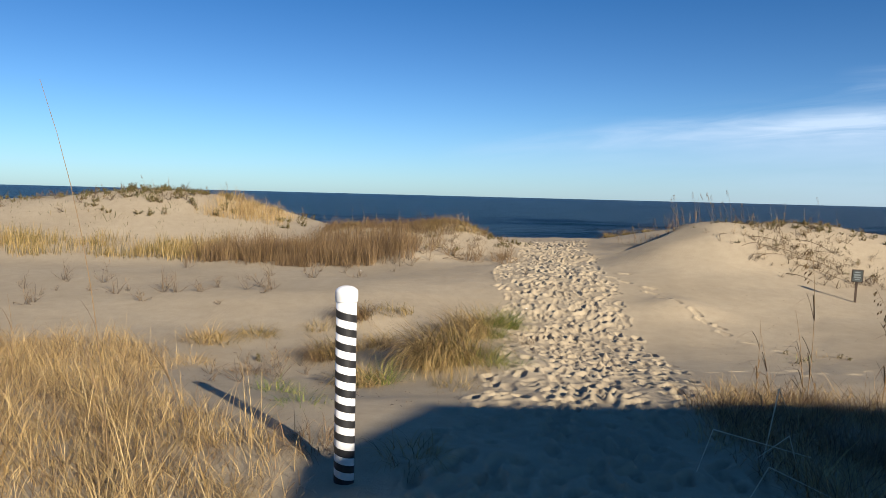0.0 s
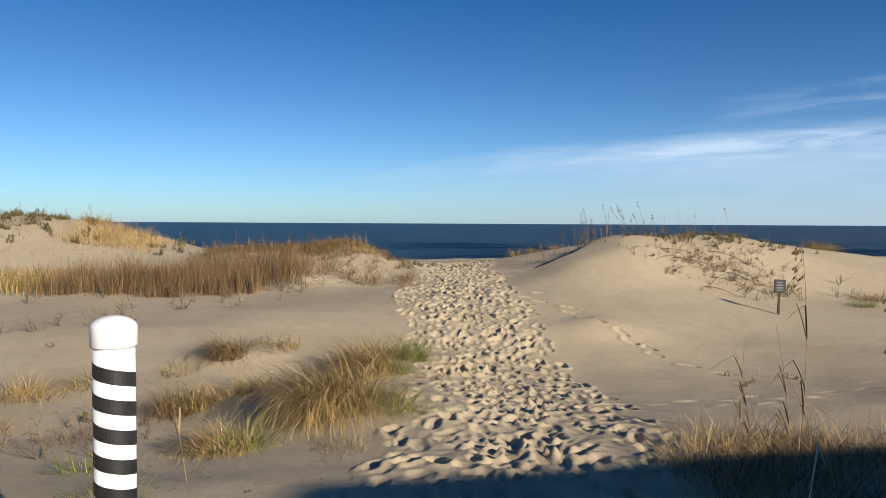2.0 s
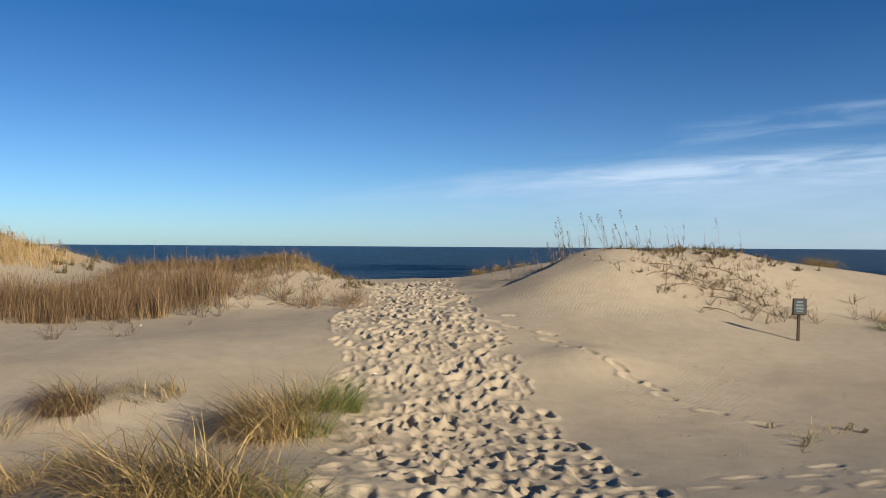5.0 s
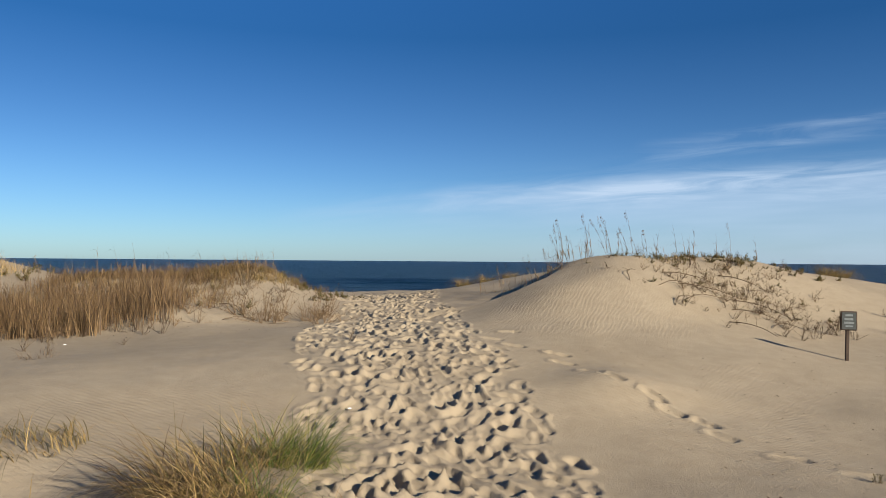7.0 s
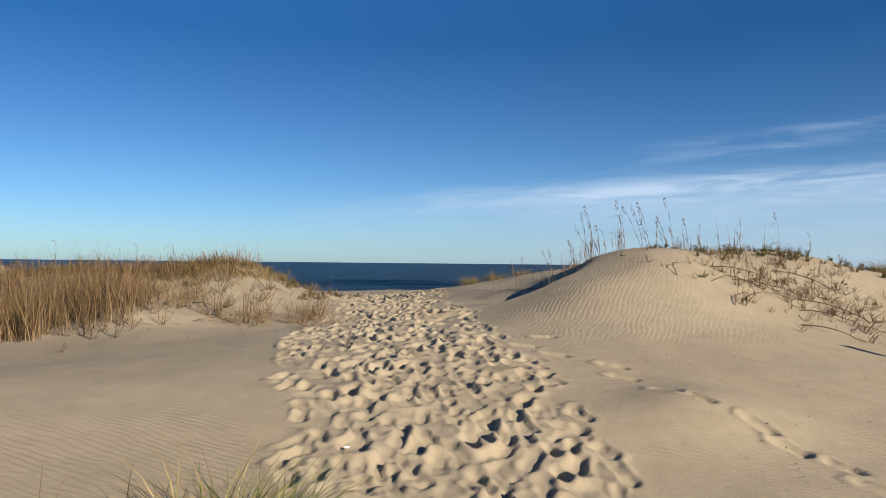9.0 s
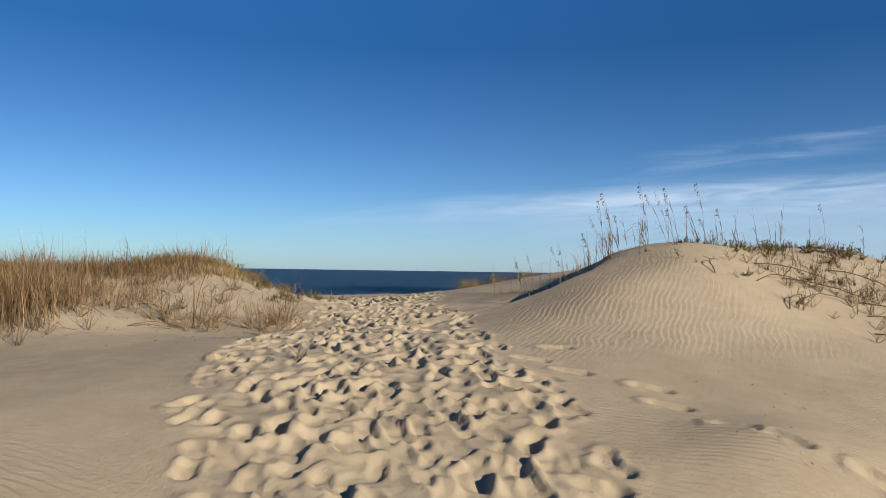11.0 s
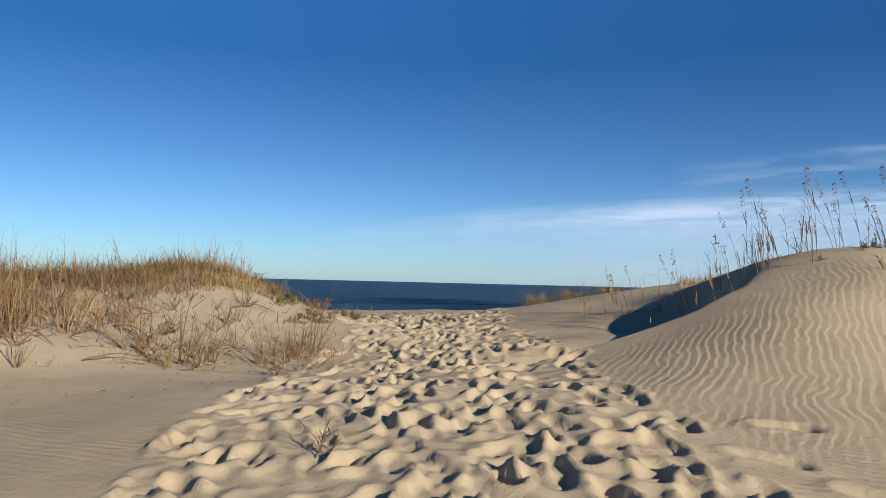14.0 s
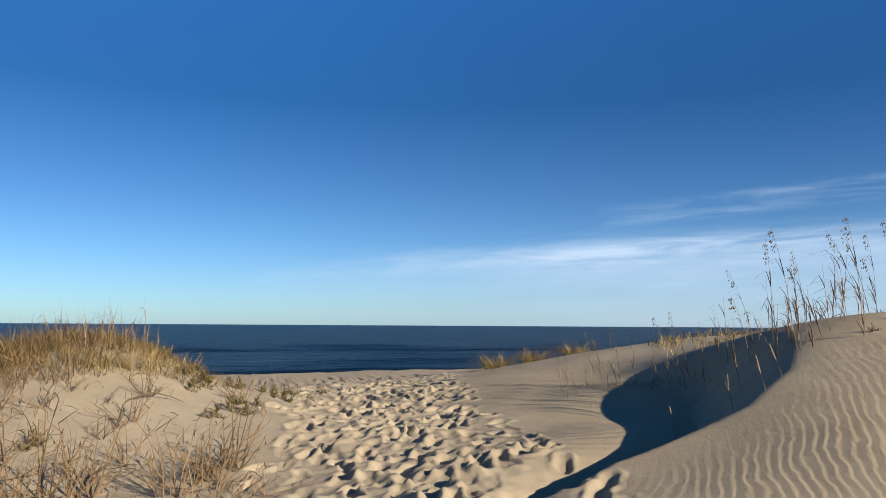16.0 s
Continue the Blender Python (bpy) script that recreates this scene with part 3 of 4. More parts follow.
def build_sign():
    root = tagged(new("dune_sign", None), "small weathered dark notice sign on a thin post in the sand", "sign")
    root.location = (8.12, 13.91, z_at(8.12, 13.91))
    root.rotation_euler = (0, radians(1.2), radians(-24))
    bm = bmesh.new()
    box(bm, -0.02, 0.02, -0.012, 0.03, -0.25, 0.62)
    part("post", bm, DARK_WOOD, root, "dark wooden stake")
    bm = bmesh.new()
    box(bm, -0.10, 0.10, -0.035, -0.014, 0.40, 0.65, 0.006)
    panel = part("panel", bm, DARK_WOOD, root, "dark framed panel")
    bm = bmesh.new()
    box(bm, -0.085, 0.085, -0.040, -0.0345, 0.415, 0.635, 0.002)
    part("face", bm, SIGN_PAINT, panel)
    for i, (x0, x1, h) in enumerate(((-0.045, 0.045, 0.026), (-0.055, 0.05, 0.03), (-0.06, 0.06, 0.03), (-0.04, 0.05, 0.02))):
        bm = bmesh.new()
        z = 0.610 - 0.048 * i
        box(bm, x0, x1, -0.0425, -0.0402, z - h, z, 0.0006)
        part("writing_bar", bm, SIGN_LETTER, panel)


build_sign()


# ---------------------------------------------------------------- foreground grasses
def grass_edge(y):
    """Where the tall grass ends beside the post's patch of bare sand."""
    return np.interp(y, [1.4, 3.5, 4.2, 5.0, 5.8, 6.9, 8.3, 9.5, 11], [-0.7, -0.78, -1.05, -1.65, -2.40, -2.95, -3.25, -4.2, -6.0])


field("tall_grass", "dense tangled golden dry beach grass beside the path", 101, 33000,
      (-7.0, -0.7, 1.4, 10.0, lambda x, y: smoothstep(0.25, -0.25, x - grass_edge(y) + 0.25 * gradient_noise(x, y, 2)) * smoothstep(10.0, 8.4, y)),
      0.50, 0.0034, 2.9, STRAW, lean=0.5, lumps=0.35)
field("tall_grass", "low brown dry grass under the golden grass", 111, 15000,
      (-7.0, -0.7, 1.4, 9.8, lambda x, y: smoothstep(0.3, -0.2, x - grass_edge(y) + 0.30 * gradient_noise(x * 1.3, y * 1.3, 3)) * smoothstep(9.8, 8.0, y)),
      0.40, 0.0034, 2.6, BROWN, lean=0.6, lumps=0.4)
field("tall_grass", "dry grass in the shade of the house beside the path", 102, 15000,
      (1.8, 6.2, 3.2, 7.0, lambda x, y: smoothstep(1.9, 2.6, x + 0.10 * (5 - y) + 0.25 * gradient_noise(x * 1.5, y * 1.5, 6)) * smoothstep(6.8, 6.1, y + 0.3 * gradient_noise(x, y, 4))),
      0.42, 0.0036, 2.4, STRAW, lean=0.55, lumps=0.5)
# dark brown blades added among the straw; their colour deepens the house's shade
field("tall_grass", "dark brown grass blades that deepen the shade in the house-shaded grass", 112, 18000,
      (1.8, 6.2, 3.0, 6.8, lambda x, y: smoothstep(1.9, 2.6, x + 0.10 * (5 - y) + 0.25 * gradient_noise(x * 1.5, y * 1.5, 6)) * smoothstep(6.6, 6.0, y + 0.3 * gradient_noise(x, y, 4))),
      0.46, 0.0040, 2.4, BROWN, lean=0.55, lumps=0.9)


def place(ob, x, y, turn=0.0, size=1.0, sink=0.0):
    ob.location, ob.rotation_euler, ob.scale = (x, y, z_at(x, y) - sink), (0, 0, turn), (size, size, size)
    return ob


def clump(label, x, y, seed, layers):
    """A clump of beach grass: straw, brown and green tufts are its parts."""
    root = tagged(new("grass_clump", None), label, "grass", group="grass clumps beside the path")
    place(root, x, y)
    for name, count, spread, height, width, bend, material, wind, off in layers:
        ob = new(name, tuft(name, seed, int(count * 1.25), spread, height, width, bend, material, wind, 0.42))
        ob.parent, ob.location = root, (off[0], off[1], z_at(x + off[0], y + off[1]) - z_at(x, y))
        seed += 1
    return root


clump("large clump of brown and green beach grass bowed by wind", 0.0, 7.95, 201, [
    ("dry_tuft", 1054, 0.34, 0.86, 0.0058, 2.9, MIXED, 3.7, (0.10, 0.05)),
    ("straw_tuft", 372, 0.26, 0.72, 0.0058, 3.0, STRAW, 3.9, (-0.02, -0.12)),
    ("brown_tuft", 558, 0.32, 0.80, 0.0058, 2.7, BROWN, 3.4, (0.0, 0.12)),
    ("green_tuft", 186, 0.26, 0.46, 0.0058, 2.0, GREEN, 5.4, (0.50, -0.05)),
    ("olive_tuft", 136, 0.28, 0.44, 0.0058, 2.2, MIXED, 5.6, (0.42, 0.2))])
clump("straw and brown beach grass clump at the path edge", 0.50, 10.2, 211, [
    ("dry_tuft", 558, 0.26, 0.74, 0.0058, 2.3, MIXED, 3.4, (0.0, 0.05)),
    ("brown_tuft", 372, 0.26, 0.72, 0.0058, 2.4, BROWN, 3.2, (-0.15, 0.1)),
    ("straw_tuft", 260, 0.24, 0.60, 0.0058, 2.2, STRAW, 3.4, (0.0, -0.08)),
    ("green_tuft", 136, 0.14, 0.46, 0.0058, 1.8, GREEN, None, (0.28, -0.05))])
clump("bright green beach grass clump on a sand hump", 0.92, 11.1, 216, [
    ("green_tuft", 384, 0.26, 0.56, 0.0058, 1.7, GREEN, 0.0, (0.05, 0.0)),
    ("olive_tuft", 223, 0.26, 0.56, 0.0058, 1.9, MIXED, 3.4, (-0.2, 0.0))])
clump("low brown beach grass clump on a small hump", -1.35, 11.0, 221, [
    ("brown_tuft", 384, 0.22, 0.58, 0.0058, 2.9, BROWN, 3.4, (0.05, 0)),
    ("dry_tuft", 148, 0.22, 0.50, 0.0058, 2.4, MIXED, 3.2, (0.1, 0.1)),
    ("straw_tuft", 186, 0.36, 0.34, 0.0058, 2.4, MIXED, 3.0, (0.6, 0.45))])
clump("small green and yellow grass clump", -0.66, 7.25, 231, [
    ("green_tuft", 124, 0.16, 0.44, 0.0058, 2.0, GREEN, None, (0.08, 0)),
    ("straw_tuft", 198, 0.22, 0.46, 0.0058, 2.6, STRAW, 3.6, (-0.05, 0)),
    ("olive_tuft", 210, 0.22, 0.48, 0.0058, 2.8, MIXED, 3.4, (-0.15, 0.05))])
clump("dry brown grass clump in the sand", -1.42, 8.8, 241, [
    ("dry_tuft", 322, 0.22, 0.54, 0.0058, 2.4, MIXED, 3.4, (0.1, 0.1)),
    ("brown_tuft", 260, 0.24, 0.48, 0.0058, 2.6, BROWN, 3.2, (0, 0)),
    ("straw_tuft", 148, 0.16, 0.46, 0.0058, 2.2, STRAW, 3.2, (0.3, 0.5))])
clump("thin dry grass clump between larger clumps", -0.75, 9.5, 246, [("dry_tuft", 235, 0.22, 0.48, 0.0058, 2.4, MIXED, 3.3, (0, 0)), ("brown_tuft", 99, 0.2, 0.4, 0.0058, 2.4, BROWN, 3.3, (0.15, -0.3))])
clump("low straw clump of beach grass", -3.2, 9.6, 251, [("straw_tuft", 260, 0.30, 0.42, 0.0058, 2.2, STRAW, None, (0, 0)), ("dry_tuft", 136, 0.3, 0.36, 0.0058, 2.2, MIXED, None, (0.2, 0))])
clump("low straw clump of beach grass", -2.6, 10.1, 261, [("dry_tuft", 223, 0.25, 0.36, 0.0058, 2.2, MIXED, None, (0, 0))])
for i, (x, y, n, h) in enumerate(((-1.8, 10.6, 160, 0.3), (-2.1, 7.9, 140, 0.28), (-1.5, 6.5, 120, 0.26), (-2.9, 8.3, 150, 0.3), (0.2, 6.75, 70, 0.24), (-1.75, 15.0, 60, 0.22), (5.0, 9.8, 50, 0.18), (5.5, 10.1, 60, 0.2), (-0.15, 4.3, 120, 0.28), (-0.8, 4.4, 160, 0.3), (-1.1, 5.6, 80, 0.26), (1.95, 5.0, 70, 0.3), (13.1, 19.9, 420, 0.5), (13.7, 20.2, 420, 0.5), (10.4, 14.6, 220, 0.35), (11.0, 15.2, 260, 0.4), (5.75, 24.4, 420, 0.44), (6.3, 24.2, 420, 0.42), (6.9, 24.0, 300, 0.36), (-1.9, 8.9, 70, 0.2), (0.15, 6.95, 60, 0.25), (1.15, 10.1, 70, 0.22), (0.75, 7.7, 60, 0.25))):
    clump("sparse low tuft of dry beach grass", x, y, 300 + 5 * i, [("dry_tuft", n, 0.20, h * 1.1, 0.0038, 2.6, (MIXED, BROWN, GREEN, STRAW)[i % 4] if y < 20 else MIXED, None, (0, 0))])


# ---------------------------------------------------------------- reeds and dune grass
field("reed_bed", "dense stand of upright brown dry reeds at the dune foot", 103, 12500,
      (-6.6, -0.6, 16.3, 20.6, lambda x, y: smoothstep(16.65, 17.05, y - 0.22 * np.clip(-x - 3, 0, 9) - 0.35 * np.clip(x + 3, 0, 3) + 0.35 * gradient_noise(x / 0.6, y / 0.6, 8)) * smoothstep(20.2, 18.8, y) * smoothstep(0.2, -2.0, x + 0.35 * (18.6 - y) + 0.6 * gradient_noise(x, y, 19)) * smoothstep(-6.6, -5.4, x)),
      0.74, 0.0075, 0.8, BROWN, lean=0.18, lumps=0.8, category="reeds")
field("reed_bed", "low straw and brown reeds along the dune foot", 113, 8000,
      (-20, -4.6, 16.6, 21.5, lambda x, y: smoothstep(17.3, 18.0, y - 0.05 * np.abs(x + 4) + 0.4 * gradient_noise(x / 1.2, y / 1.2, 18)) * smoothstep(20.6, 19.0, y)),
      0.50, 0.009, 0.6, MIXED, lean=0.2, lumps=1.5, category="reeds")
field("dune_grass", "brown and straw grass on the dune crest", 104, 6000,
      (-4.2, 1.7, 19.0, 23.6, lambda x, y: smoothstep(0.34, 0.58, land(x, y) + 0.25 * gradient_noise(x * 1.2, y * 1.2, 12)) * smoothstep(1.5, 0.5, x) * (0.25 + 0.75 * smoothstep(0.3, -0.6, x - 0.6 * gradient_noise(x, y, 15)))),
      0.38, 0.006, 1.9, BROWN, lean=0.45, lumps=0.45)
field("dune_grass", "thicket of brown and straw grass below the dune crest", 118, 3600,
      (-3.6, 0.9, 19.6, 22.4, lambda x, y: smoothstep(0.25, -0.35, x - 0.25 * (y - 20.0) + 0.35 * gradient_noise(x * 1.4, y * 1.4, 20))),
      0.42, 0.007, 1.1, BROWN, lean=0.35, lumps=0.35)
field("dune_grass", "dry straw shoots among the brown grass of the dune", 120, 1300,
      (-3.6, 1.2, 19.4, 22.8, lambda x, y: smoothstep(0.5, -0.35, x - 0.30 * (y - 20.0) + 0.35 * gradient_noise(x * 1.4, y * 1.4, 25))),
      0.36, 0.006, 1.4, MIXED, lean=0.5, lumps=0.3)
field("dune_grass", "olive grass fringe on the dune shoulder", 119, 2600,
      (-0.6, 1.8, 21.2, 24.0, lambda x, y: smoothstep(0.26, 0.46, land(x, y) + 0.12 * gradient_noise(x * 2, y * 2, 24))),
      0.24, 0.007, 2.2, MIXED, lean=0.6, lumps=0.3)
field("dune_grass", "straw and green grass along the dune crest", 114, 5200,
      (-4.2, 1.8, 20.4, 24.0, lambda x, y: smoothstep(0.46, 0.70, land(x, y) + 0.15 * gradient_noise(x * 1.2, y * 1.2, 16))),
      0.30, 0.006, 2.2, MIXED, lean=0.6, lumps=0.5)
field("dune_grass", "sparse low grass and creepers over the far dunes", 105, 5000,
      (-22, -5.0, 20.5, 28, lambda x, y: 0.12 + 0.88 * smoothstep(1.1, 1.6, land(x, y) + 0.4 * gradient_noise(x / 1.5, y / 1.5, 13))),
      0.26, 0.012, 1.2, DARKLEAF, lean=0.5, lumps=1.2)
field("dune_grass", "tall golden grass on the flank of the far dune", 115, 2600,
      (-8.3, -5.0, 23.0, 25.6, lambda x, y: smoothstep(-8.2, -7.2, x) * smoothstep(-5.0, -5.9, x)),
      0.56, 0.007, 0.8, STRAW, lean=0.25, lumps=0.7)
field("dune_grass", "patchy straw and green grass along the dune top", 106, 5200,
      (6.8, 16, 16.9, 24, lambda x, y: smoothstep(0.85, 1.12, land(x, y) + 0.22 * gradient_noise(x / 0.7, y / 0.7, 14)) * smoothstep(6.8, 8.0, x)),
      0.20, 0.008, 1.6, MIXED, lean=0.6, lumps=0.7)
field("dune_grass", "grass fringe on the seaward dune", 116, 2600,
      (5.2, 17, 20.6, 25, lambda x, y: smoothstep(0.60, 0.85, land(x, y) + 0.3 * gradient_noise(x / 0.8, y / 0.8, 17))),
      0.24, 0.008, 1.6, MIXED, lean=0.5, lumps=0.7)


field("dune_grass", "thin line of grass stubble on the rim of the sand bowl", 117, 900,
      (5.2, 7.2, 18.9, 21.2, lambda x, y: smoothstep(0.22, 0.0, np.abs(x - np.interp(-y, [-21, -20.4, -19.8, -19.2, -18.9], [5.45, 5.75, 6.1, 6.35, 6.6])))),
      0.14, 0.006, 1.6, MIXED, lean=0.6, lumps=0.3)


# ---------------------------------------------------------------- sea oats
def oat_kind(seed, height, with_seed=True, leaves=3, curve=0.25):
    """A dry sea oat: jointed stalk, kinked leaves and a one-sided seed head, its root at the origin."""
    rng = np.random.default_rng(seed)
    az = rng.normal(2.9, 0.5)
    d = np.array([math.cos(az), math.sin(az), 0.0])
    n = 9
    path, p, ang = [], np.array([0.0, 0.0, -0.06]), rng.normal(0.03, 0.05)
    for i in range(n + 1):
        path.append(p.copy())
        p = p + (height / n) * (d * math.sin(ang) + np.array([0, 0, math.cos(ang)]))
        ang += curve / n * (0.4 + 1.6 * i / n)
    verts, faces = [], []
    tube(verts, faces, path, [0.0031 * (1 - 0.70 * i / n) for i in range(n + 1)], 5)
    root = new("sea_oat", mesh_of("sea_oat", verts, faces, STALK, smooth=True))
    tagged(root, "tall dry sea oat stalk with bent leaves" if not with_seed else "tall dry sea oat stalk with a drooping seed head", "sea oat", group="sea oats on the dunes")
    for _ in range(leaves + 2):
        k = rng.uniform(0.15, 0.72)
        i = int(k * n)
        base = path[i]
        la = az + rng.normal(0, 0.45)
        ld = np.array([math.cos(la), math.sin(la), 0.0])
        verts, faces, lp, w = [], [], [base.copy()], [0.0035]
        length, a = rng.uniform(0.16, 0.36), rng.uniform(0.12, 0.4)
        for j in range(6):
            lp.append(lp[-1] + (length / 6) * (ld * math.sin(a) + np.array([0, 0, math.cos(a)])))
            w.append(0.0036 * (1 - j / 5.5) + 0.0008)
            a += rng.uniform(0.02, 0.16) + (rng.uniform(0.8, 1.6) if j == 2 else 0)
        ribbon(verts, faces, lp, w, np.array([-ld[1], ld[0], 0.25]))
        leaf = new("leaf", mesh_of("leaf", verts, faces, STALK))
        leaf.parent = root
    if with_seed:
        verts, faces = [], []
        for j in range(19):
            k = rng.uniform(0.78, 1.0)
            f = k * n
            i = min(int(f), n - 1)
            base = path[i] + (path[i + 1] - path[i]) * (f - i)
            out = az + rng.normal(0, 0.5)
            reach = rng.uniform(0.008, 0.046) * (1.25 - 0.7 * abs(k - 0.86) / 0.14)
            tip = base + np.array([math.cos(out) * reach, math.sin(out) * reach, -0.35 * reach + rng.normal(0, 0.008)])
            tube(verts, faces, [base, tip], [0.0007, 0.0006], 3)
            ax = np.array([math.cos(out) * 0.5, math.sin(out) * 0.5, -0.85])
            ax = ax / np.linalg.norm(ax)
            L = rng.uniform(0.018, 0.030)
            tube(verts, faces, [tip, tip + ax * L * 0.45, tip + ax * L], [0.0010, 0.0052, 0.0006], 4)
        head = new("seed_head", mesh_of("seed_head", verts, faces, SEED))
        head.parent = root
    return root


OATS = [oat_kind(401, 0.95), oat_kind(402, 1.05), oat_kind(403, 0.72), oat_kind(404, 0.62, False, 4, 0.15), oat_kind(405, 0.5, False, 2, 0.1), oat_kind(406, 0.8, False, 4, 0.2), oat_kind(407, 0.35, False, 1, 0.3), oat_kind(408, 2.0, False, 1, 0.34)]
used_oats = set()


def put_oat(i, x, y, turn, size=1.0):
    m = Matrix.LocRotScale((x, y, z_at(x, y)), Euler((rng.normal(0, 0.08), rng.normal(-0.05, 0.10), turn)), None)
    if i in used_oats:
        ob = copy_thing(OATS[i], m)
    else:
        ob = OATS[i]
        used_oats.add(i)
        ob.matrix_basis = m
    ob.scale = (size, size, size)
    return ob


rng = np.random.default_rng(77)
LINE = [(5.45, 20.9), (5.75, 20.4), (5.95, 20.0), (6.15, 19.5), (6.3, 19.0), (6.1, 18.5), (6.5, 18.3), (7.0, 18.4), (7.8, 18.5), (9.2, 18.7), (10.6, 18.8)]
for _ in range(84):
    k = rng.uniform(0, 5.0) if rng.random() < 0.42 else rng.uniform(4.6, 9.6)
    i = int(k)
    x = LINE[i][0] + (LINE[i + 1][0] - LINE[i][0]) * (k - i) + rng.normal(0, 0.2)
    y = LINE[i][1] + (LINE[i + 1][1] - LINE[i][1]) * (k - i) + rng.normal(0, 0.2)
    kind = int(rng.choice([0, 1, 2, 3, 4, 5, 6], p=[0.09, 0.08, 0.09, 0.20, 0.16, 0.20, 0.18]))
    put_oat(kind, x, y, rng.normal(0, 0.35), rng.uniform(0.68, 0.92) * (1.0 if k > 2 else 0.9))
for x, y in ((5.05, 17.62), (5.3, 17.75), (5.25, 18.2), (4.9, 18.4)):
    put_oat(6, x, y, rng.normal(0, 0.6), rng.uniform(0.6, 0.9))
for _ in range(70):
    x, y = rng.uniform(-4.0, 1.0), rng.normal(21.9, 0.6)
    put_oat(int(rng.choice([3, 4, 5, 6, 6])), x, y, rng.normal(0, 0.5), rng.uniform(0.6, 1.0))
for _ in range(16):
    put_oat(int(rng.choice([2, 3, 4])), rng.uniform(-10.5, -5.5), rng.uniform(23.5, 26), rng.normal(0, 0.5), rng.uniform(0.7, 1.1))
for x, y in ((2.3, 23.2), (2.5, 23.6), (2.0, 22.9), (2.7, 23.4)):
    put_oat(6, x, y, rng.normal(0, 1), 0.7)
for kind, x, y, turn, size in ((1, 3.25, 6.2, 0.2, 1.5), (5, 2.82, 6.25, 0.3, 1.1), (3, 3.38, 6.5, 0.0, 1.5), (4, 2.45, 5.25, -0.3, 1.0), (5, 3.85, 6.1, 0.1, 1.3), (3, 3.05, 6.45, 0.4, 1.2), (2, 4.3, 6.3, 0.0, 1.2), (0, 3.95, 5.6, -0.2, 1.35), (6, 3.4, 6.3, 0.5, 1.3),
                               (7, -1.62, 3.45, 0.3, 1.05), (5, -2.4, 5.0, 0.5, 1.0), (4, -0.75, 6.0, 0.1, 1.3), (5, -3.4, 5.6, 0.0, 1.1), (4, -1.9, 5.2, 0.7, 1.2)):
    put_oat(kind, x, y, turn, size)


# ---------------------------------------------------------------- sprigs and sticks
def sprig_kind(seed, height, branches, leafy, label):
    """A dead branching shoot, partly buried, with curled leaves."""
    rng = np.random.default_rng(seed)
    verts, faces, tips = [], [], []
    for _ in range(branches):
        az, a = rng.uniform(0, 2 * math.pi), abs(rng.normal(0.55 if leafy == 2 else 0.8, 0.4))
        h = height * rng.uniform(0.45, 1.1)
        p = np.array([rng.normal(0, 0.03), rng.normal(0, 0.03), -0.02])
        path = [p]
        for j in range(5):
            az += rng.normal(0, 0.35 if leafy == 2 else 0.12)
            path.append(path[-1] + h / 5 * np.array([math.cos(az) * math.sin(a), math.sin(az) * math.sin(a), math.cos(a)]))
            a += rng.normal(0.05, 0.25 if leafy == 2 else 0.12)
            if j > 0 and rng.random() < 0.5:
                b = az + rng.normal(0, 1.0)
                tip = path[-1] + h * rng.uniform(0.12, 0.35) * np.array([math.cos(b) * 0.8, math.sin(b) * 0.8, 0.55])
                tube(verts, faces, [path[-1], tip], [0.0034, 0.0016], 3)
                tips.append(tip)
        tube(verts, faces, path, [0.0046, 0.0042, 0.0038, 0.0032, 0.0024, 0.0014], 4)
        tips += path[2:]
    root = tagged(new("dune_sprig", mesh_of("dune_sprig", verts, faces, TWIG if not leafy else STALK)), label, "dune plant", group="dead shoots on the dunes")
    verts, faces = [], []
    for t in tips:
        for _ in range(3 if leafy == 2 else int(rng.random() < 0.55)):
            az, a, L = rng.uniform(0, 2 * math.pi), rng.uniform(0.2, 1.7), rng.uniform(0.03, 0.075) if leafy == 2 else rng.uniform(0.04, 0.12)
            d = np.array([math.cos(az) * math.sin(a), math.sin(az) * math.sin(a), math.cos(a)])
            side = np.array([-math.sin(az), math.cos(az), 0.3])
            path = [t, t + d * L * 0.5, t + d * L + np.array([0, 0, -0.012])]
            ribbon(verts, faces, path, [0.002, 0.0065 if leafy == 2 else 0.0042, 0.0008], side)
    leaf = new("foliage", mesh_of("foliage", verts, faces, DARKLEAF if leafy == 2 else STALK if leafy else BROWN))
    leaf.parent = root
    return root


SPRIGS = [sprig_kind(501, 0.38, 7, 0, "bare brown dead shoot in the sand"), sprig_kind(502, 0.26, 6, 0, "bare brown dead shoot in the sand"), sprig_kind(503, 0.50, 9, 1, "straw-coloured dry shoot with curled leaves"),
          sprig_kind(504, 0.30, 6, 1, "straw-coloured dry shoot with curled leaves"), sprig_kind(505, 0.13, 6, 2, "low dark green leafy dune plant"), sprig_kind(506, 0.17, 5, 2, "low dark green leafy dune plant")]
used_sprigs = set()


def put_sprig(i, x, y, turn, size, tip=0.0):
    m = Matrix.LocRotScale((x, y, z_at(x, y)), Euler((tip, 0, turn)), None)
    if i in used_sprigs:
        ob = copy_thing(SPRIGS[i], m)
    else:
        ob = SPRIGS[i]
        used_sprigs.add(i)
        ob.matrix_basis = m
    ob.scale = (size, size, size)


def scatter(count, centre, spread, kinds, size=(0.7, 1.3), limit=None):
    done = 0
    while done < count:
        x, y = rng.normal(centre[0], spread[0]), rng.normal(centre[1], spread[1])
        if limit and not limit(x, y):
            continue
        put_sprig(int(rng.choice(kinds)), x, y, rng.uniform(0, 6.28), rng.uniform(*size), rng.normal(0, 0.25))
        done += 1


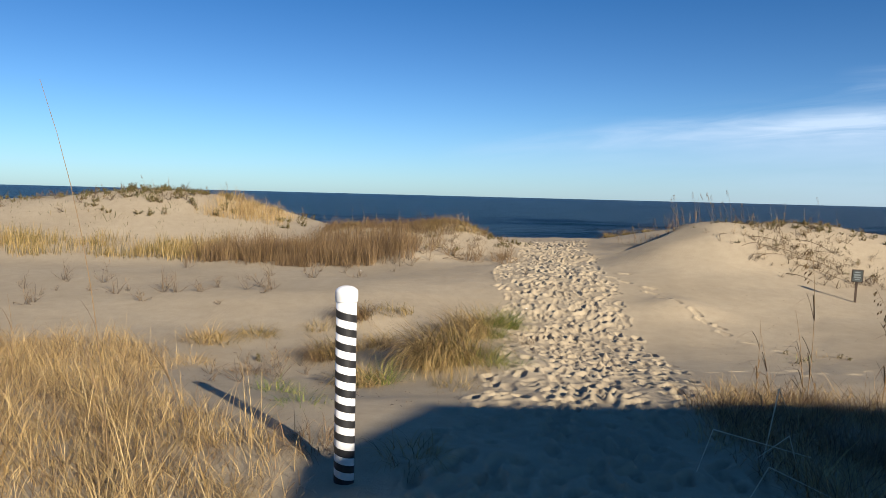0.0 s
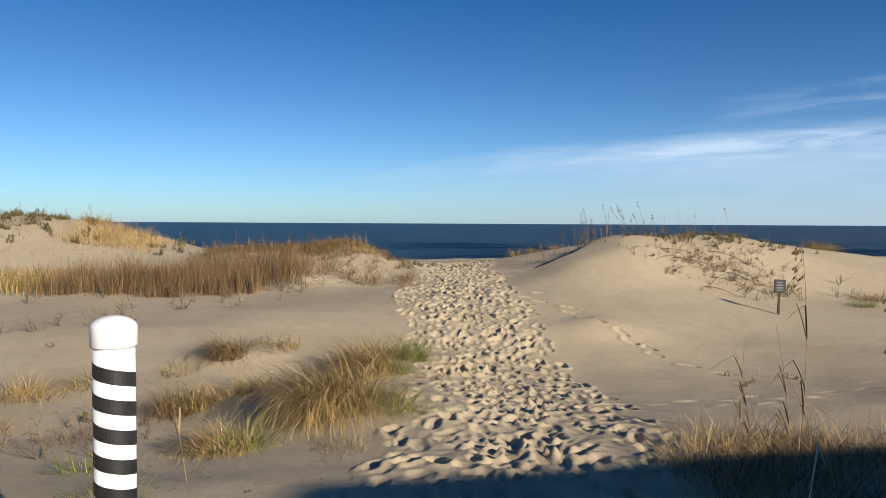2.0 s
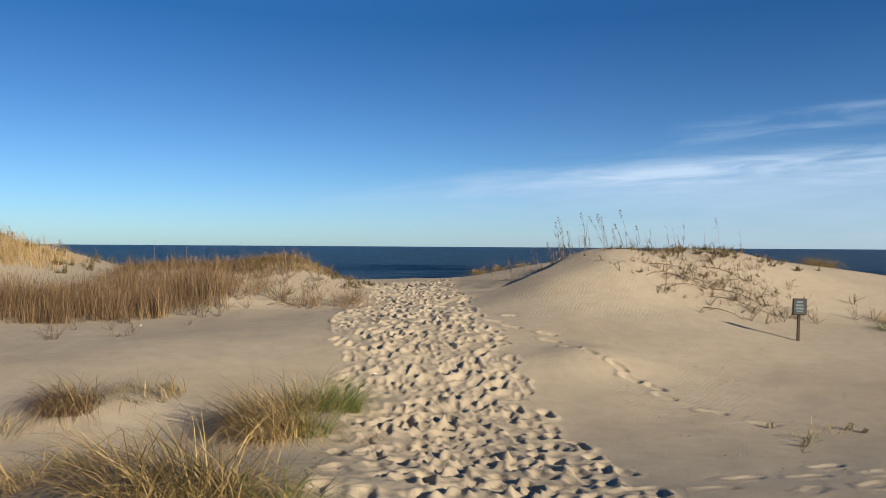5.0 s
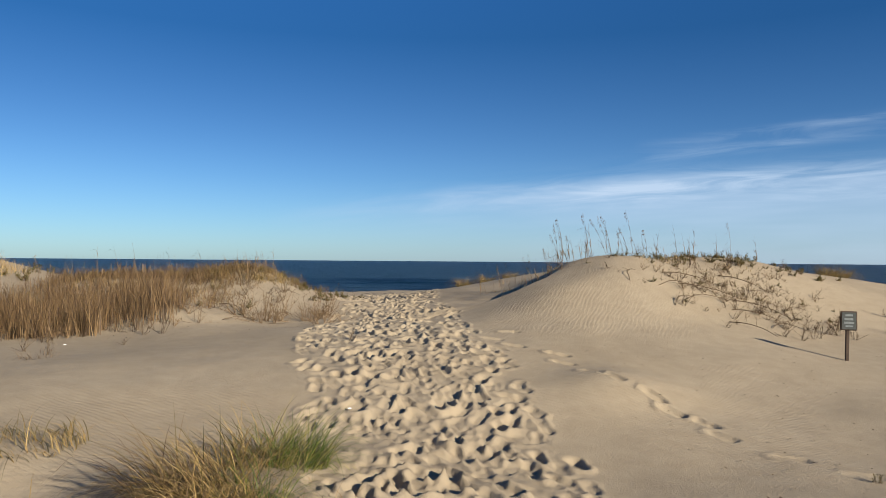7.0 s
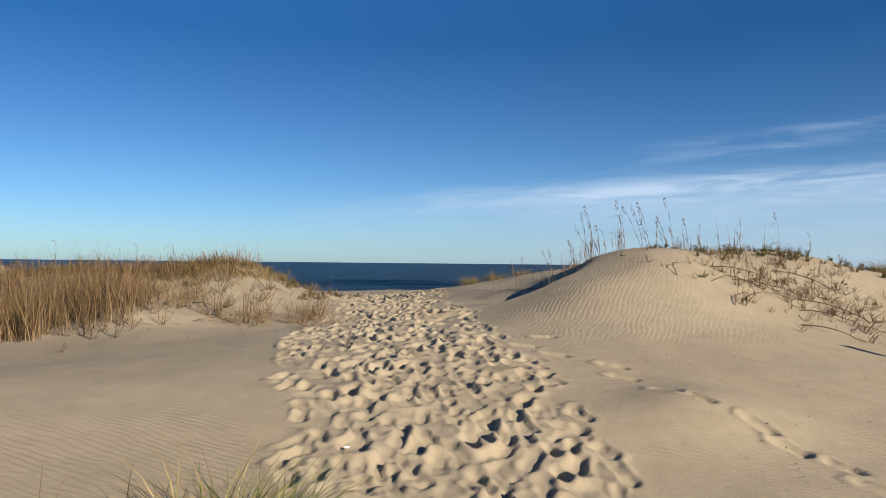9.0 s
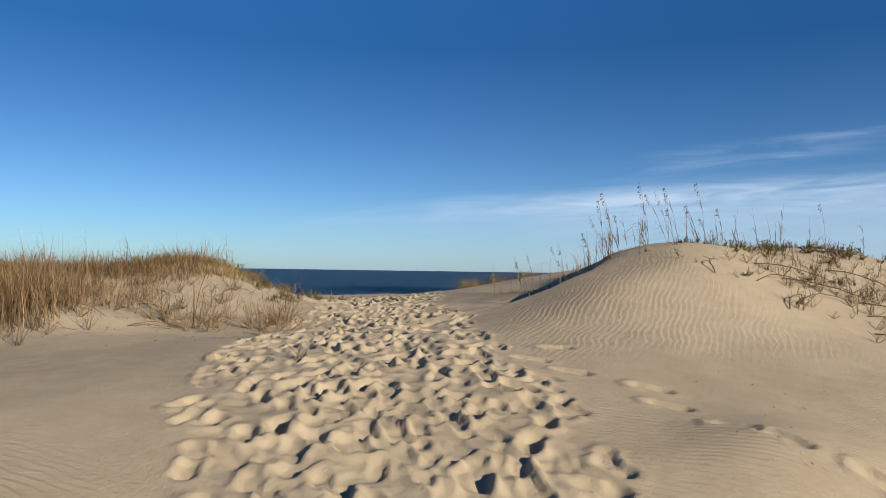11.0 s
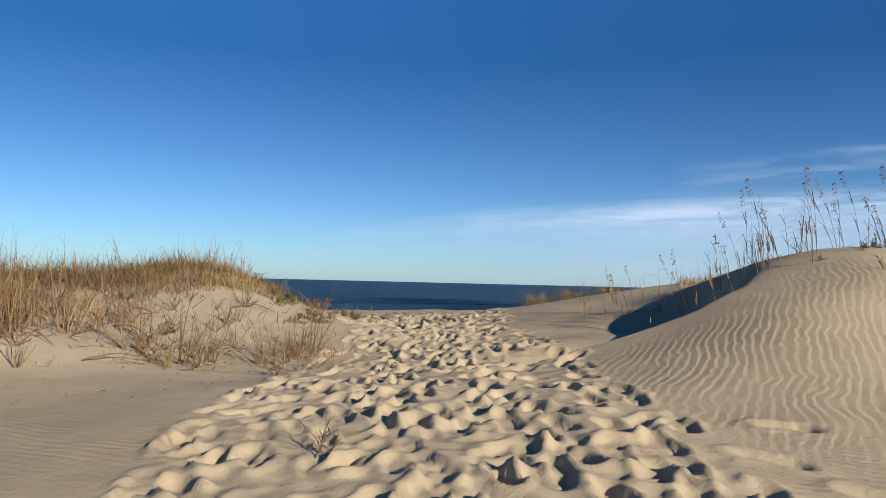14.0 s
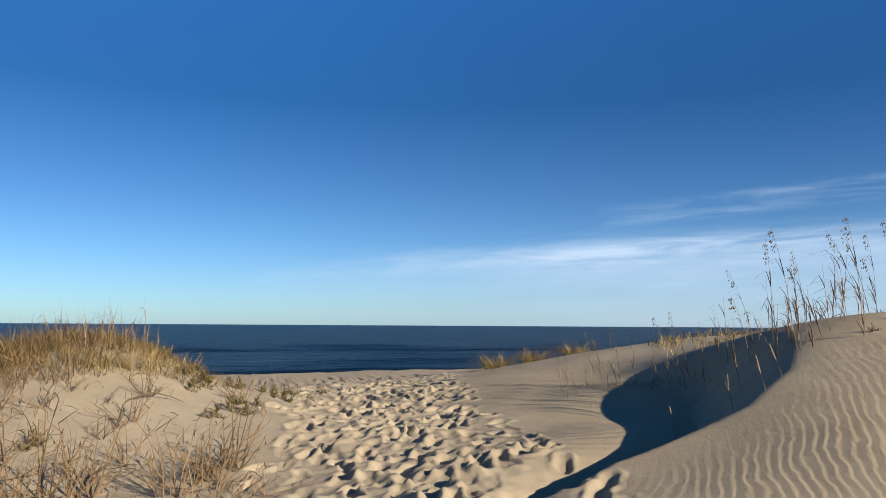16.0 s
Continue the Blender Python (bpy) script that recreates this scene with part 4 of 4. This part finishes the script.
def off_path(x, y):
    return x < trail_x(y) - trail_half(y) - 0.05


def on_dune(x, y):
    return 6.2 < x < 10.6 and y > 14.8 and x > 5.9 + 0.8 * max(0, 17 - y)


for x, y, size in ((0.70, 18.35, 1.25), (0.85, 18.5, 0.9), (1.45, 18.45, 1.05), (1.6, 18.7, 0.8), (1.95, 18.3, 0.6), (0.35, 18.6, 1.0)):
    put_sprig(2, x, y, 3.0 * x, size)
scatter(24, (0.1, 18.5), (1.0, 0.55), [0, 1, 2, 2, 3], (0.7, 1.2), lambda x, y: off_path(x, y) and y > 17.4 and x > -2.4)
scatter(16, (0.4, 20.1), (0.9, 0.6), [0, 1, 2, 3, 4], (0.6, 1.1), off_path)
scatter(26, (1.6, 21.4), (0.45, 0.8), [4, 5, 5, 3], (0.6, 1.1), off_path)
scatter(10, (2.1, 22.9), (0.4, 0.5), [4, 5], (0.6, 1.0))
scatter(8, (1.55, 18.3), (0.25, 0.5), [2, 3], (0.8, 1.2), off_path)
scatter(16, (-1.8, 17.3), (0.8, 0.4), [0, 1, 0, 3], (0.6, 1.1), lambda x, y: y > 16.6)
scatter(80, (8.4, 16.6), (0.8, 0.7), [0, 0, 1, 1, 3, 3], (0.35, 0.75), on_dune)
scatter(14, (8.9, 15.5), (0.5, 0.4), [0, 1], (0.6, 1.1), lambda x, y: y > 14.9)
scatter(10, (11.3, 15.3), (0.9, 0.7), [0, 1, 3], (0.6, 1.1))
scatter(10, (-2.0, 7.6), (0.6, 0.9), [0, 1, 5], (0.5, 0.9))
scatter(8, (5.3, 9.9), (0.4, 0.3), [1, 5], (0.3, 0.55))
scatter(6, (-2.2, 15.6), (1.0, 0.3), [1], (0.5, 0.8))


def sprig_cover(label, count, centre, spread, kinds, size, limit=None):
    """Shoots too many and too far off to tell apart, joined into one growth."""
    me = bpy.data.meshes.new("dune_cover")
    mats, co, faces, slots, n = [], [], [], [], 0
    for kind in sorted(set(kinds)):
        for o in (SPRIGS[kind], *SPRIGS[kind].children):
            if o.data.materials[0] not in mats:
                mats.append(o.data.materials[0])
    done = 0
    while done < count:
        x, y = rng.normal(centre[0], spread[0]), rng.normal(centre[1], spread[1])
        if limit and not limit(x, y):
            continue
        done += 1
        kind, m = int(rng.choice(kinds)), Matrix.LocRotScale((x, y, z_at(x, y)), Euler((rng.normal(0, 0.25), 0, rng.uniform(0, 6.28))), [rng.uniform(*size)] * 3)
        for o in (SPRIGS[kind], *SPRIGS[kind].children):
            co += [m @ v.co for v in o.data.vertices]
            faces += [[n + i for i in p.vertices] for p in o.data.polygons]
            slots += [mats.index(o.data.materials[0])] * len(o.data.polygons)
            n += len(o.data.vertices)
    me.from_pydata(co, [], faces)
    for mat in mats:
        me.materials.append(mat)
    me.polygons.foreach_set("material_index", np.array(slots, dtype=np.int32))
    me.update()
    tagged(new("dune_cover", me), label, "dune plants", kind="stuff")


sprig_cover("creeping dead shoots spread over the dune slope", 120, (8.7, 17.2), (0.9, 0.7), [0, 1, 1, 3, 3, 4], (0.3, 0.65), on_dune)
sprig_cover("low dark leafy plants along the dune top", 60, (9.2, 18.4), (1.2, 0.35), [4, 5, 4, 1], (0.6, 1.0))
sprig_cover("low dark leafy plants over the far dune", 150, (-9.5, 25.0), (2.6, 1.1), [4, 5, 4, 1], (0.9, 1.7))
sprig_cover("scattered dead shoots on the bare hollow", 34, (-5.2, 13.6), (1.8, 1.0), [0, 1], (0.5, 1.1), lambda x, y: x < -2.4)
sprig_cover("dry shoots on the dune flank", 14, (-0.3, 20.6), (1.3, 0.7), [0, 1, 2, 3], (0.6, 1.1), off_path)


def stick(x, y, turn, length, bow, seed, label="thin curved dead stick lying on the sand"):
    """A dead runner that lies along the sand with a few short forks."""
    r = np.random.default_rng(seed)
    verts, faces, path = [], [], []
    n = 9
    for i in range(n + 1):
        k = i / n - 0.5
        u, v = k * length, bow * (0.25 - k * k) * 4 + r.normal(0, 0.008)
        px, py = x + u * math.cos(turn) - v * math.sin(turn), y + u * math.sin(turn) + v * math.cos(turn)
        path.append(np.array([px - x, py - y, z_at(px, py) - z_at(x, y) + 0.012 + 0.05 * max(0, math.sin(math.pi * (k + 0.5))) * (bow != 0)]))
    tube(verts, faces, path, [0.008 * (1 - 0.6 * i / n) for i in range(n + 1)], 6)
    for i in (3, 5, 7):
        d = np.array([r.normal(0, 0.06), r.normal(0, 0.06), r.uniform(0.03, 0.1)])
        tube(verts, faces, [path[i], path[i] + d], [0.004, 0.0015], 4)
    ob = tagged(new("dead_stick", mesh_of("dead_stick", verts, faces, TWIG, smooth=True)), label, "stick", group="sticks on the dune")
    ob.location = (x, y, z_at(x, y))


stick(7.75, 15.3, -0.95, 0.7, 0.05, 601)
for i, (x, y, t, L) in enumerate(((7.6, 16.3, 0.3, 1.0), (8.0, 16.6, -0.35, 1.2), (8.6, 16.2, -0.6, 0.9), (7.4, 16.7, 0.1, 0.8), (8.9, 16.8, 0.6, 0.8), (9.3, 16.3, 0.4, 0.7), (6.7, 17.0, 0.9, 0.5), (7.9, 17.1, -0.2, 1.1), (8.3, 15.9, -0.5, 0.8), (9.0, 17.2, -0.7, 0.9), (8.5, 15.5, 0.2, 0.6), (7.2, 16.2, 0.5, 0.6))):
    stick(x, y, t, L, 0.08, 610 + i)
for i, (x, y, t, L) in enumerate(((0.3, 18.2, 0.5, 0.6), (-0.6, 18.5, -0.5, 0.8), (1.0, 18.9, 1.0, 0.5), (0.1, 19.3, -0.9, 0.7), (1.1, 20.5, 0.4, 0.5), (-1.4, 17.9, 0.7, 0.6))):
    stick(x, y, t, L, 0.04, 630 + i)


def fallen_stem(points, seed):
    """A pale broken grass stem that leans across its neighbours."""
    verts, faces = [], []
    tube(verts, faces, [np.array(p) for p in points], [0.0044, 0.0040, 0.0024], 5)
    base = np.array(points[0])
    ob = tagged(new("broken_stem", mesh_of("broken_stem", [v - base for v in verts], faces, PALE_STEM)), "pale broken grass stem leaning over dark grass", "grass stem", group="broken stems")
    ob.location = points[0]


for i, (x, y, a, L, bend) in enumerate(((1.55, 4.2, -0.2, 0.30, 0.55), (2.25, 4.3, 3.4, 0.26, 0.22), (1.75, 3.9, -0.5, 0.20, 0.36), (2.15, 4.6, 0.3, 0.46, 0.06))):
    z = z_at(x, y)
    kink = (x + 0.1 * math.cos(a), y + 0.1 * math.sin(a), z + L)
    fallen_stem([(x, y, z - 0.03), kink, (kink[0] + bend * math.cos(a), kink[1] + bend * math.sin(a), kink[2] - 0.12)], i)


# ---------------------------------------------------------------- leaf litter
def litter(label, seed, count, box_):
    """Small dry leaf scraps that lie flat on the sand."""
    r = np.random.default_rng(seed)
    verts, faces = [], []
    for _ in range(count):
        x, y = r.uniform(box_[0], box_[1]), r.uniform(box_[2], box_[3])
        if abs(x - trail_x(y)) < trail_half(y) * 1.1:
            continue
        a, L = r.uniform(0, 6.28), r.uniform(0.015, 0.05)
        d = np.array([math.cos(a), math.sin(a), 0.0])
        p = np.array([x, y, z_at(x, y) + 0.008])
        ribbon(verts, faces, [p, p + d * L * 0.5 + np.array([0, 0, 0.008]), p + d * L], [0.001, r.uniform(0.004, 0.010), 0.001], np.array([-d[1], d[0], 0.2]))
    tagged(new("leaf_litter", mesh_of("leaf_litter", verts, faces, TWIG)), label, "leaf litter", kind="stuff")


litter("dark dry leaf scraps scattered on the sand", 701, 260, (4.0, 11.5, 7.0, 14.5))
litter("dark dry leaf scraps among the grass clumps", 702, 240, (-2.6, 0.9, 5.6, 9.5))
litter("dry scraps at the foot of the dune", 703, 160, (-2.0, 2.0, 16.5, 21.0))


# ---------------------------------------------------------------- shells
def shell(x, y, size, turn):
    bm = bmesh.new()
    bmesh.ops.create_uvsphere(bm, u_segments=14, v_segments=7, radius=1.0)
    for v in bm.verts:
        ridge = 1 + 0.05 * math.cos(7 * math.atan2(v.co.y, v.co.x))
        v.co = (v.co.x * size * ridge, v.co.y * size * 0.6 * ridge, max(v.co.z, -0.2) * size * 0.35)
    ob = part("shell", bm, SHELL, None, smooth=True)
    ob.matrix_basis = Matrix.Translation((x, y, z_at(x, y) + 0.0)) @ pose(0, 0, 0, 12, 0, turn)
    tagged(ob, "small white sea shell lying on the sand", "shell", group="shells on the sand")


for x, y, size, turn in ((1.5, 12.35, 0.022, 20), (-1.85, 16.4, 0.03, 70), (2.75, 19.4, 0.018, 10), (2.0, 20.9, 0.02, 120)):
    shell(x, y, size, turn)
